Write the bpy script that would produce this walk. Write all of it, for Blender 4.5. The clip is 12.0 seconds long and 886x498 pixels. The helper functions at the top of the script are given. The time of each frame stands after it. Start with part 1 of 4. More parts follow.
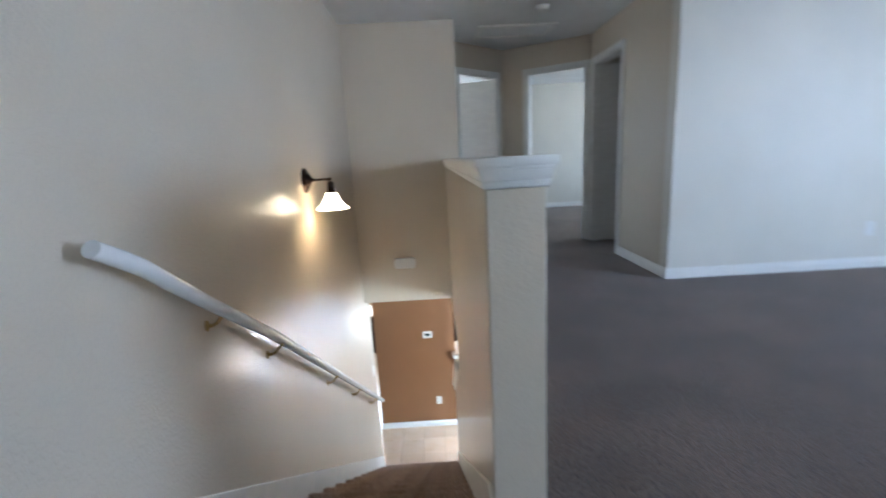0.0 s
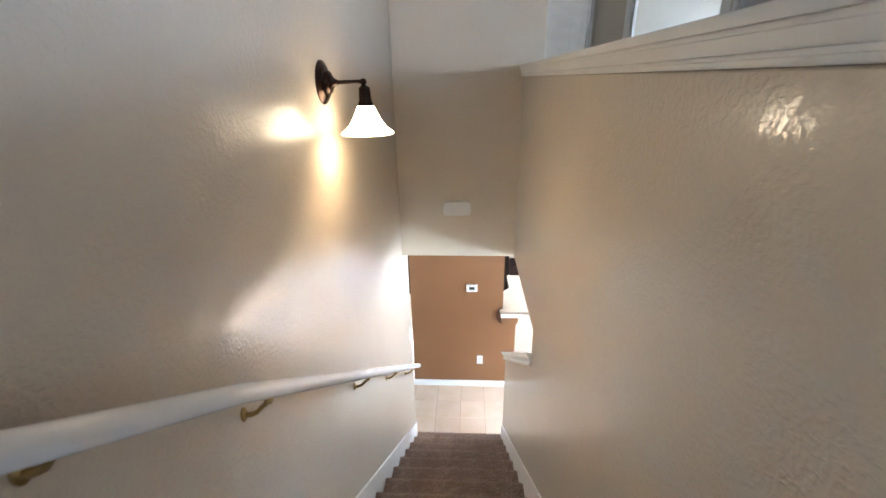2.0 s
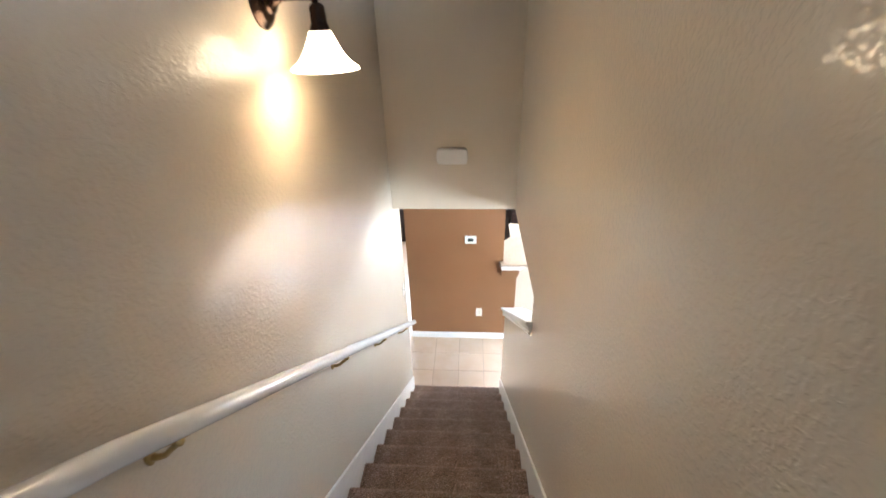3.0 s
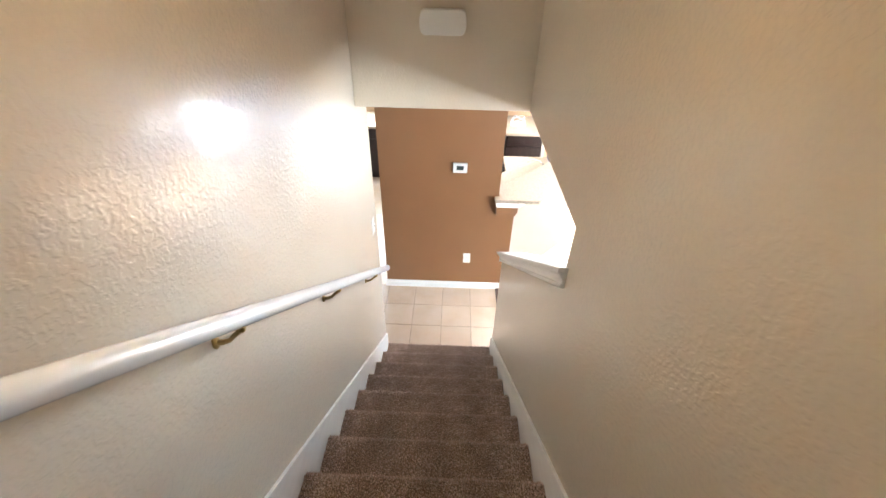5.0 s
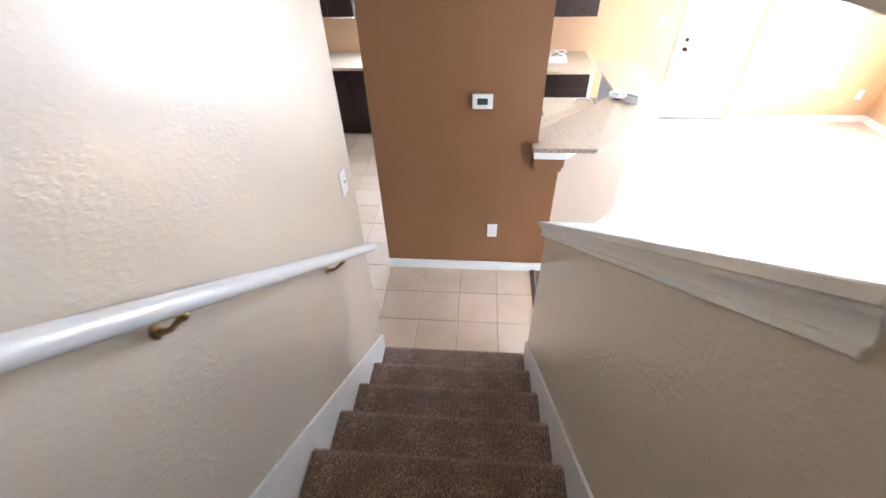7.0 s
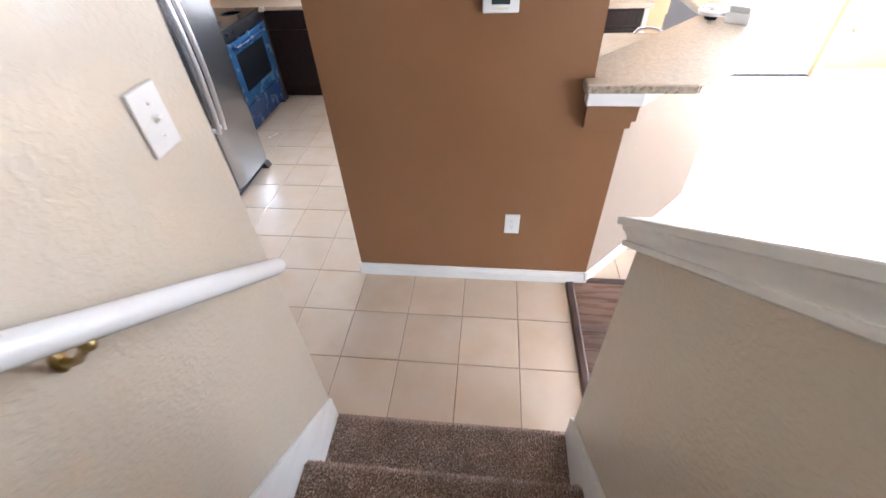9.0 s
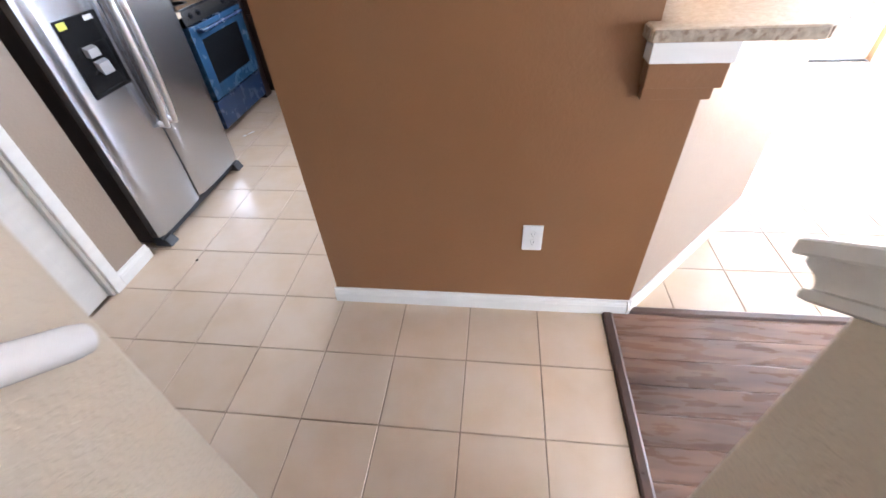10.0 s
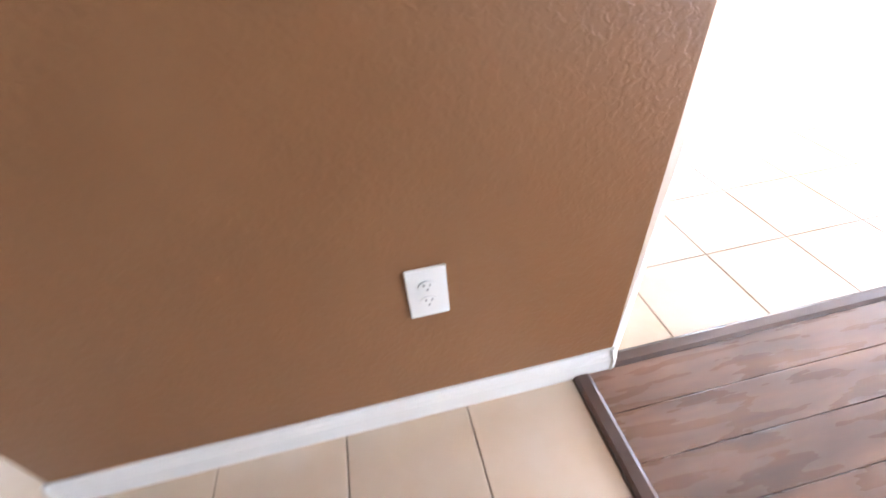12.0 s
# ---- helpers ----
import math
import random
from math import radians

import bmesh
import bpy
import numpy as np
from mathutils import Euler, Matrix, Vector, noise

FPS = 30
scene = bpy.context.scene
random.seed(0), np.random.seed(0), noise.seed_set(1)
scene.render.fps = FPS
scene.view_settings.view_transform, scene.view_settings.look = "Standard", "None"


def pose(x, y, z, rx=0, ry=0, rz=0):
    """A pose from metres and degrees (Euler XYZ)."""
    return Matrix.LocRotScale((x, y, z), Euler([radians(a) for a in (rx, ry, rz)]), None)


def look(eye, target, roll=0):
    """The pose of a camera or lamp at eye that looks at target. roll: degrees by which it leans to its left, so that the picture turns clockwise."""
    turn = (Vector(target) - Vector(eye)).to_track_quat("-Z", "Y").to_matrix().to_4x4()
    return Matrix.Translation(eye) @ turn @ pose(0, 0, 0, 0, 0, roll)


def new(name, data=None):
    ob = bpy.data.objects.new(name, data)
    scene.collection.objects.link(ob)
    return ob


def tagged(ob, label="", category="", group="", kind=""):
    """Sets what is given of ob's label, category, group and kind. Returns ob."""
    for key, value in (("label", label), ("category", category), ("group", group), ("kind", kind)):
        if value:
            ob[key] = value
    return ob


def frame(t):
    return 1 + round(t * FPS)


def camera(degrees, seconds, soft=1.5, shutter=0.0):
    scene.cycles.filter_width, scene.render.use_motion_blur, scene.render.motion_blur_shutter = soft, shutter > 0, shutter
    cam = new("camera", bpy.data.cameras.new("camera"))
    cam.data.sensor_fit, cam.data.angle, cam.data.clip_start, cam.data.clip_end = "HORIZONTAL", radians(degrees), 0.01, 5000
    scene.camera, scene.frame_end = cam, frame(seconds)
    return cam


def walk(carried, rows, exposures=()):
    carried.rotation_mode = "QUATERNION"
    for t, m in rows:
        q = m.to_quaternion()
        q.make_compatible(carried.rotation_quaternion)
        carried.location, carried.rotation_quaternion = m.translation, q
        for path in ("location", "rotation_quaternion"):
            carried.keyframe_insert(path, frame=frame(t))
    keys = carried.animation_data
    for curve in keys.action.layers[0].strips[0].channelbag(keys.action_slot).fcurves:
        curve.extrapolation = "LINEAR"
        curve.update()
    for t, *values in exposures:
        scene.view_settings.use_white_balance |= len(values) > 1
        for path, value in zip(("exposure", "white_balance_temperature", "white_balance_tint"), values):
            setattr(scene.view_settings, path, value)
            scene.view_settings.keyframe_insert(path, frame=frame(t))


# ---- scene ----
cam = camera(92.2, 12.0, shutter=0.4)
PATH = [
    (0, (0.964, -5.535, 3.986), (0.989, -3.579, 3.572), -3.1),
    (0.5, (0.861, -5.177, 3.978), (0.407, -3.256, 3.659), 0.0),
    (1, (0.732, -4.879, 3.944), (0.156, -3.025, 3.462), 0.7),
    (1.5, (0.696, -4.603, 3.957), (0.58, -2.7, 3.352), 0.5),
    (2, (0.686, -4.432, 3.898), (0.572, -2.578, 3.157), -1.0),
    (2.5, (0.759, -4.227, 3.894), (0.573, -2.411, 3.078), 0.5),
    (3, (0.739, -4.091, 3.859), (0.612, -2.356, 2.871), -1.6),
    (3.2, (0.747, -3.978, 3.792), (0.673, -2.277, 2.742), -1.5),
    (4.8, (0.682, -3.435, 3.302), (0.654, -1.841, 2.095), 2.1),
    (5, (0.671, -3.367, 3.244), (0.64, -1.758, 2.056), 1.3),
    (5.5, (0.712, -3.125, 3.047), (0.61, -1.532, 1.842), 1.6),
    (6, (0.711, -2.902, 2.894), (0.634, -1.315, 1.68), 0.1),
    (6.5, (0.703, -2.682, 2.736), (0.528, -1.13, 1.486), -1.2),
    (7, (0.723, -2.455, 2.562), (0.575, -0.937, 1.267), -1.8),
    (7.2, (0.698, -2.335, 2.496), (0.595, -0.811, 1.205), -2.4),
    (8.8, (0.712, -1.575, 1.945), (0.524, -0.117, 0.589), -2.8),
    (9, (0.724, -1.487, 1.876), (0.526, -0.025, 0.525), -2.9),
    (9.5, (0.711, -1.261, 1.699), (0.56, 0.182, 0.322), -3.5),
    (10, (0.707, -1.018, 1.53), (0.473, 0.462, 0.206), -4.0),
    (10.5, (0.697, -0.822, 1.392), (0.497, 0.667, 0.073), -4.9),
    (11, (0.703, -0.635, 1.230), (0.627, 0.804, -0.156), -3.7),
    (11.5, (0.726, -0.429, 1.114), (0.751, 1.002, -0.284), -2.9),
    (12, (0.81, -0.258, 1.01), (1.042, 1.241, -0.294), -5.7),
]
EXPOSURES = [(0.0, 4.54, 5480, 9), (0.5, 4.77, 5450, 9), (2.0, 4.88, 5700, 11), (3.2, 4.85, 5950, 12), (5.0, 4.78, 6200, 13), (5.5, 4.68, 6200, 14), (6.0, 4.60, 6150, 15), (6.5, 4.42, 6080, 16), (7.0, 4.17, 6000, 17), (9.0, 4.06, 6150, 18), (10.0, 4.02, 6220, 20), (11.0, 3.99, 6280, 20), (11.5, 3.97, 6280, 20), (12.0, 4.25, 6150, 20)]
walk(cam, [(t, look(eye, target, roll)) for t, eye, target, roll in PATH], EXPOSURES)

# ---- plan: main planes, metres ----
XL, XR, XR2 = 0.112, 1.090, 1.243        # stair walls: left face, right face, back of the right wall
ZC, ZU, ZT = 2.46, 2.88, 5.32            # lower ceiling, upper floor, upper ceiling
DH = 2.10                                # upstairs door height
YH = -0.985                              # wall over the foot of the stairs
Y1, Z1, RUN, RISE, STEPS = -0.668, 0.138, 0.2673, 0.1959, 14
YW, YN, XE, XW = 0.304, 3.48, 5.90, -2.12
TP = 0.305                               # tile pitch

# ---- world, sun, large lights ----
world = bpy.data.worlds.new("world")
scene.world = world
world.use_nodes = True
wn = world.node_tree
sky = wn.nodes.new("ShaderNodeTexSky")
sky.sky_type, sky.sun_disc, sky.sun_elevation, sky.sun_rotation = "NISHITA", False, radians(44), radians(2)
wn.links.new(sky.outputs[0], wn.nodes["Background"].inputs[0])
wn.nodes["Background"].inputs[1].default_value = 0.05


def lamp(name, kind, energy, colour, m, size=None, size_y=None, radius=None, angle=None):
    data = bpy.data.lights.new(name, kind)
    data.energy, data.color = energy, colour
    if kind == "AREA":
        data.shape, data.size, data.size_y = "RECTANGLE", size, size_y
    if radius is not None:
        data.shadow_soft_size = radius
    if angle is not None:
        data.angle = radians(angle)
    ob = new(name, data)
    ob.matrix_world = m
    return ob


lamp("sun", "SUN", 4.2, (1.0, 0.95, 0.87), look((3.95, 9.5, 6.9), (3.7, 3.5, 1.1)), angle=0.5)
lamp("patio_door_daylight", "AREA", 12.5, (0.66, 0.84, 1.0), look((3.66, YN + 0.17, 1.1), (3.5, 0, 1.0)), 0.80, 1.85)
lamp("dining_window_daylight", "AREA", 4.6, (0.68, 0.85, 1.0), look((4.78, YN + 0.17, 1.25), (4.7, 0, 1.1)), 0.9, 1.45)
lamp("living_window_daylight", "AREA", 19.7, (0.74, 0.88, 1.0), look((XE + 0.17, -3.3, 1.35), (0, -1.6, 1.3)), 2.3, 1.5)
# added fill from an unseen east window, for dining floor and stair wall
lamp("dining_east_fill", "AREA", 8.0, (0.70, 0.86, 1.0), look((XE + 0.17, 1.7, 1.3), (0, 0.9, 0.9)), 1.5, 1.5)
lamp("loft_window_daylight", "AREA", 5.7, (0.65, 0.79, 1.0), look((7.17, -5.6, 4.25), (0, -5.4, 4.2)), 2.3, 1.5)
lamp("loft_back_window_daylight", "AREA", 0.6, (0.66, 0.82, 1.0), look((4.3, -9.17, 4.25), (4.2, 0, 4.2)), 2.3, 1.5)
lamp("bedroom_window_daylight", "AREA", 1.7, (0.74, 0.88, 1.0), look((5.67, 1.9, 4.2), (2, 1.9, 4.1)), 1.3, 1.3)
lamp("kitchen_window_daylight", "AREA", 6.8, (0.74, 0.88, 1.0), look((0.02, YN + 0.045, 1.62), (0, 0, 1.0)), 1.3, 0.9)
lamp("bedroom_west_daylight", "AREA", 1.6, (0.74, 0.88, 1.0), look((-0.37, 1.9, 4.2), (2, 1.7, 4.1)), 1.3, 1.3)
lamp("sconce_bulb", "POINT", 0.134, (1.0, 0.70, 0.38), pose(0.278, -2.66, 3.716), radius=0.045)


# ---- materials ----
def mat(name, colour, rough=0.5, metal=0.0, spec=0.5, vary=0.08, vscale=3.0, bump=0.0, bscale=60.0, bdist=0.002, detail=4.0,
        ramp=None, second=None, stretch=None, piece=0.0, emit=None, coat=0.0, fine=0.0, sheen=0.0, even=False, gloss=None):
    """A surface: base colour with slow variation, optional second grain colour, and relief; gloss is the relief and roughness of a glossy coat."""
    m = bpy.data.materials.new(name)
    m.use_nodes = True
    t = m.node_tree
    n, l = t.nodes, t.links
    b = n["Principled BSDF"]
    b.inputs["Roughness"].default_value, b.inputs["Metallic"].default_value = rough, metal
    b.inputs["Specular IOR Level"].default_value, b.inputs["Coat Weight"].default_value = spec, coat
    b.inputs["Sheen Weight"].default_value, b.inputs["Sheen Roughness"].default_value = sheen, 0.45
    geo = n.new("ShaderNodeNewGeometry")
    place = geo.outputs["Position"]
    if stretch:
        mp = n.new("ShaderNodeMapping")
        mp.inputs["Scale"].default_value = stretch
        l.new(place, mp.inputs[0])
        place = mp.outputs[0]

    def noise_tex(scale, det=3.0, dist=0.0):
        x = n.new("ShaderNodeTexNoise")
        x.inputs["Scale"].default_value, x.inputs["Detail"].default_value, x.inputs["Distortion"].default_value = scale, det, dist
        l.new(place, x.inputs["Vector"])
        return x.outputs[0]

    def ramp_of(src, a, bb):
        r = n.new("ShaderNodeMapRange")
        r.inputs[1].default_value, r.inputs[2].default_value = a, bb
        l.new(src, r.inputs[0])
        return r.outputs[0]

    def mix(fac, c1, c2, mode="MIX"):
        x = n.new("ShaderNodeMix")
        x.data_type, x.blend_type = "RGBA", mode
        for sock, v in ((x.inputs[0], fac), (x.inputs[6], c1), (x.inputs[7], c2)):
            if hasattr(v, "links"):
                l.new(v, sock)
            else:
                sock.default_value = v
        return x.outputs[2]

    c = (*colour, 1)
    dark = (*[v * (1 - vary * 2) for v in colour], 1)
    out = mix(ramp_of(noise_tex(vscale, 4), 0.35, 0.65), dark, c)
    if second:
        out = mix(ramp_of(noise_tex(second[1], 4, 0.12), second[2], second[3]), out, (*second[0], 1))
    if piece:
        info = n.new("ShaderNodeObjectInfo")
        hsv = n.new("ShaderNodeHueSaturation")
        l.new(ramp_of_value(n, l, info.outputs["Random"], 1 - piece, 1 + piece), hsv.inputs["Value"])
        l.new(out, hsv.inputs["Color"])
        out = hsv.outputs[0]
    l.new(out, b.inputs["Base Color"])
    if bump:
        src = noise_tex(bscale, detail, 0.5)
        if ramp:
            src = ramp_of(src, *ramp)
        bp = n.new("ShaderNodeBump")
        bp.inputs["Strength"].default_value, bp.inputs["Distance"].default_value = bump, bdist
        l.new(src, bp.inputs["Height"])
        if gloss:
            gb = n.new("ShaderNodeBump")
            gb.inputs["Strength"].default_value, gb.inputs["Distance"].default_value = gloss[0], bdist
            b.inputs["Coat Roughness"].default_value = gloss[1]
            l.new(src, gb.inputs["Height"])
            l.new(gb.outputs[0], b.inputs["Coat Normal"])
        if fine:
            b2 = n.new("ShaderNodeBump")
            b2.inputs["Strength"].default_value, b2.inputs["Distance"].default_value = fine, bdist * 0.5
            l.new(noise_tex(bscale * 4, 2), b2.inputs["Height"])
            l.new(bp.outputs[0], b2.inputs["Normal"])
            bp = b2
        l.new(bp.outputs[0], b.inputs["Normal"])
        if even:
            return m
        rr = n.new("ShaderNodeMapRange")
        rr.inputs[3].default_value, rr.inputs[4].default_value = max(rough - 0.06, 0.02), min(rough + 0.08, 1)
        l.new(noise_tex(vscale * 2), rr.inputs[0])
        l.new(rr.outputs[0], b.inputs["Roughness"])
    if emit:
        b.inputs["Emission Color"].default_value, b.inputs["Emission Strength"].default_value = (*emit[0], 1), emit[1]
    return m


def ramp_of_value(n, l, src, low, high):
    r = n.new("ShaderNodeMapRange")
    r.inputs[3].default_value, r.inputs[4].default_value = low, high
    l.new(src, r.inputs[0])
    return r.outputs[0]


KNOCK = dict(bump=0.27, bscale=74, bdist=0.0014, ramp=(0.43, 0.62), detail=2.0, fine=0.08, even=True)
PAINT = mat("tan_wall_paint", (0.62, 0.535, 0.42), 0.32, spec=0.22, coat=0.55, gloss=(1.0, 0.11), vary=0.03, vscale=1.5, **{**KNOCK, "bump": 0.22, "bscale": 78, "bdist": 0.0017, "ramp": (0.45, 0.60), "fine": 0.04})
BROWN = mat("brown_wall_paint", (0.245, 0.113, 0.047), 0.37, vary=0.04, vscale=1.5, **KNOCK)
ORANGE = mat("apricot_wall_paint", (0.58, 0.365, 0.205), 0.45, vary=0.03, vscale=1.5, **KNOCK)
LIGHT_PAINT = mat("cream_wall_paint", (0.68, 0.64, 0.56), 0.45, vary=0.03, vscale=1.5, **KNOCK)
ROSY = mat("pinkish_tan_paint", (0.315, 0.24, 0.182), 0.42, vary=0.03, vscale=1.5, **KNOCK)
CEIL = mat("ceiling_paint", (0.74, 0.74, 0.73), 0.7, vary=0.03, bump=0.5, bscale=45, bdist=0.003, ramp=(0.45, 0.62))
TRIM = mat("white_trim_paint", (0.78, 0.76, 0.72), 0.37, vary=0.03, vscale=6, bump=0.08, bscale=25, bdist=0.001, stretch=(1, 1, 4))
RAILP = mat("white_rail_paint", (0.77, 0.76, 0.74), 0.22, vary=0.02, vscale=8)
CARPET = mat("brown_carpet", (0.30, 0.205, 0.158), 0.95, spec=0.1, vary=0.14, vscale=9, bump=1.0, bscale=85, bdist=0.008, detail=3,
             second=((0.16, 0.108, 0.082), 125, 0.36, 0.64), fine=0.6, sheen=0.5)
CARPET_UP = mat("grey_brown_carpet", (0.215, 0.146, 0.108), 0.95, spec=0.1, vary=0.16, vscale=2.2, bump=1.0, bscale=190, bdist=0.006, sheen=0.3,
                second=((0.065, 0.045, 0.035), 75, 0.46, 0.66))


def pile_mat():
    """Carpet tufts: every tuft a shade of its own between dark brown and pale taupe."""
    m = bpy.data.materials.new("carpet_pile")
    m.use_nodes = True
    n, l = m.node_tree.nodes, m.node_tree.links
    b = n["Principled BSDF"]
    b.inputs["Roughness"].default_value, b.inputs["Specular IOR Level"].default_value = 0.9, 0.15
    b.inputs["Sheen Weight"].default_value, b.inputs["Sheen Roughness"].default_value = 0.9, 0.35
    geo = n.new("ShaderNodeNewGeometry")
    ramp = n.new("ShaderNodeValToRGB")
    ramp.color_ramp.elements[0].color = (0.36, 0.245, 0.192, 1)
    ramp.color_ramp.elements[1].color = (0.72, 0.57, 0.48, 1)
    mid = ramp.color_ramp.elements.new(0.55)
    mid.color = (0.49, 0.35, 0.278, 1)
    l.new(geo.outputs["Random Per Island"], ramp.inputs[0])
    slow = n.new("ShaderNodeTexNoise")
    slow.inputs["Scale"].default_value = 7.0
    l.new(geo.outputs["Position"], slow.inputs["Vector"])
    hsv = n.new("ShaderNodeHueSaturation")
    l.new(ramp_of_value(n, l, slow.outputs[0], 0.72, 1.28), hsv.inputs["Value"])
    l.new(ramp.outputs[0], hsv.inputs["Color"])
    l.new(hsv.outputs[0], b.inputs["Base Color"])
    return m


PILE = pile_mat()
TILE = mat("beige_floor_tile", (0.645, 0.49, 0.352), 0.27, spec=0.6, even=True, vary=0.035, vscale=4.5, bump=0.12, bscale=30, bdist=0.001,
           second=((0.66, 0.535, 0.425), 5, 0.35, 0.75), piece=0.04)
GROUT = mat("brown_grout", (0.36, 0.272, 0.205), 0.9, vary=0.15, vscale=12, bump=0.4, bscale=300, bdist=0.001)
PLANK = mat("dark_laminate", (0.195, 0.103, 0.067), 0.27, vary=0.16, vscale=2.5, stretch=(1.0, 6.5, 1.0), bump=0.05, bscale=30, bdist=0.001,
            second=((0.058, 0.034, 0.028), 2.1, 0.42, 0.76), piece=0.16)
STRIP = mat("laminate_reducer", (0.10, 0.058, 0.045), 0.3, vary=0.12, vscale=8, bump=0.1, bscale=60, bdist=0.001)
GRANITE = mat("beige_granite", (0.60, 0.49, 0.37), 0.22, vary=0.06, vscale=35, bump=0.05, bscale=80, bdist=0.0005,
              second=((0.47, 0.36, 0.255), 90, 0.50, 0.75))
ESPRESSO = mat("espresso_wood", (0.032, 0.015, 0.011), 0.33, vary=0.2, vscale=6, stretch=(8, 8, 1), bump=0.1, bscale=20, bdist=0.001)
STEEL = mat("brushed_steel", (0.47, 0.485, 0.515), 0.24, 1.0, vary=0.012, vscale=60, stretch=(1, 1, 0.02))
HANDLE = mat("handle_steel", (0.72, 0.72, 0.73), 0.32, 1.0, vary=0.03)
FRIDGE_SIDE = mat("dark_fridge_side", (0.035, 0.025, 0.021), 0.45, vary=0.06, bump=0.1, bscale=200, bdist=0.0005)
BLACK = mat("black_plastic", (0.008, 0.008, 0.009), 0.22, spec=0.3, vary=0.05)
RUBBER = mat("grey_foot_plastic", (0.06, 0.06, 0.065), 0.6, vary=0.1)
FILM = mat("blue_protective_film", (0.022, 0.072, 0.145), 0.25, vary=0.08, vscale=6, bump=0.15, bscale=14, bdist=0.002)
FILM_DARK = mat("dark_blue_protective_film", (0.022, 0.05, 0.12), 0.25, vary=0.1, vscale=6, bump=0.15, bscale=14, bdist=0.002)
OVEN_GLASS = mat("oven_glass", (0.008, 0.009, 0.011), 0.10, spec=0.2, vary=0.03)
BRONZE = mat("oil_rubbed_bronze", (0.035, 0.020, 0.014), 0.24, 0.85, vary=0.1, vscale=20)
BRASS = mat("brass", (0.46, 0.33, 0.14), 0.32, 1.0, vary=0.08, vscale=40)
CHROME = mat("chrome", (0.7, 0.7, 0.72), 0.12, 1.0, vary=0.02)
SHADE = mat("frosted_glass_shade", (0.9, 0.86, 0.78), 0.4, vary=0.02, emit=((1.0, 0.76, 0.46), 0.8))
PLASTIC = mat("white_plastic", (0.74, 0.73, 0.70), 0.35, vary=0.02)
PLASTIC_OFF = mat("almond_plastic", (0.66, 0.60, 0.51), 0.4, vary=0.02)
PADDLE = mat("grey_paddle_plastic", (0.30, 0.30, 0.31), 0.35, vary=0.04)
SLOT = mat("dark_slot", (0.02, 0.018, 0.016), 0.6, vary=0.05)
LCD = mat("thermostat_display", (0.045, 0.06, 0.055), 0.2, vary=0.05)
YELLOW = mat("yellow_sticker", (0.62, 0.60, 0.05), 0.5, vary=0.05)
# the grey carries the shade on the bar's inner face
SPLASH_SHADED = mat("shaded_backsplash", (0.25, 0.225, 0.21), 0.5, vary=0.06)
GRANITE_EDGE = mat("granite_chiselled_edge", (0.40, 0.32, 0.235), 0.45, vary=0.15, vscale=50, bump=0.8, bscale=70, bdist=0.004, second=((0.20, 0.135, 0.085), 55, 0.50, 0.66))
PAPER = mat("white_paper", (0.75, 0.75, 0.74), 0.7, vary=0.04)
EXTERIOR = mat("sandy_ground", (0.40, 0.34, 0.27), 0.95, vary=0.12, vscale=0.5, bump=0.5, bscale=20, bdist=0.01)


def glass_mat():
    m = bpy.data.materials.new("window_glass")
    m.use_nodes = True
    b = m.node_tree.nodes["Principled BSDF"]
    b.inputs["Transmission Weight"].default_value, b.inputs["Roughness"].default_value, b.inputs["IOR"].default_value = 1.0, 0.0, 1.45
    return m


GLASS = glass_mat()


# ---- mesh helpers ----
def bm_box(x0, x1, y0, y1, z0, z1, bevel=0.0, seg=2):
    bm = bmesh.new()
    bmesh.ops.create_cube(bm, size=1, matrix=Matrix.Translation(((x0 + x1) / 2, (y0 + y1) / 2, (z0 + z1) / 2)) @ Matrix.Diagonal((x1 - x0, y1 - y0, z1 - z0, 1)))
    if bevel:
        bmesh.ops.bevel(bm, geom=bm.edges[:], offset=bevel, segments=seg, profile=0.5, affect="EDGES")
    return bm


def bm_prism(pts, axis, a, b, bevel=0.0, seg=2):
    """A flat outline swept along an axis from a to b. Outline coordinates are the other two axes in order."""
    bm = bmesh.new()

    def place(p, d):
        return {"x": (d, p[0], p[1]), "y": (p[0], d, p[1]), "z": (p[0], p[1], d)}[axis]
    low, high = [bm.verts.new(place(p, a)) for p in pts], [bm.verts.new(place(p, b)) for p in pts]
    bm.faces.new(low), bm.faces.new(high)
    for i in range(len(pts)):
        j = (i + 1) % len(pts)
        bm.faces.new((low[i], low[j], high[j], high[i]))
    bmesh.ops.recalc_face_normals(bm, faces=bm.faces[:])
    if bevel:
        bmesh.ops.bevel(bm, geom=bm.edges[:], offset=bevel, segments=seg, profile=0.5, affect="EDGES")
    return bm


def bm_lathe(profile, m=Matrix(), steps=32):
    """Radius and height pairs turned about z, then set at m."""
    bm = bmesh.new()
    rings = [[bm.verts.new((r * math.cos(2 * math.pi * k / steps), r * math.sin(2 * math.pi * k / steps), z)) for k in range(steps)] for r, z in profile]
    for low, high in zip(rings, rings[1:]):
        for k in range(steps):
            bm.faces.new((low[k], low[(k + 1) % steps], high[(k + 1) % steps], high[k]))
    for ring in (rings[0], rings[-1]):
        if len(ring) > 2 and (ring[0].co - ring[1].co).length > 1e-4:
            bm.faces.new(ring)
    bmesh.ops.remove_doubles(bm, verts=bm.verts[:], dist=1e-5)
    bmesh.ops.recalc_face_normals(bm, faces=bm.faces[:])
    bm.transform(m)
    return bm


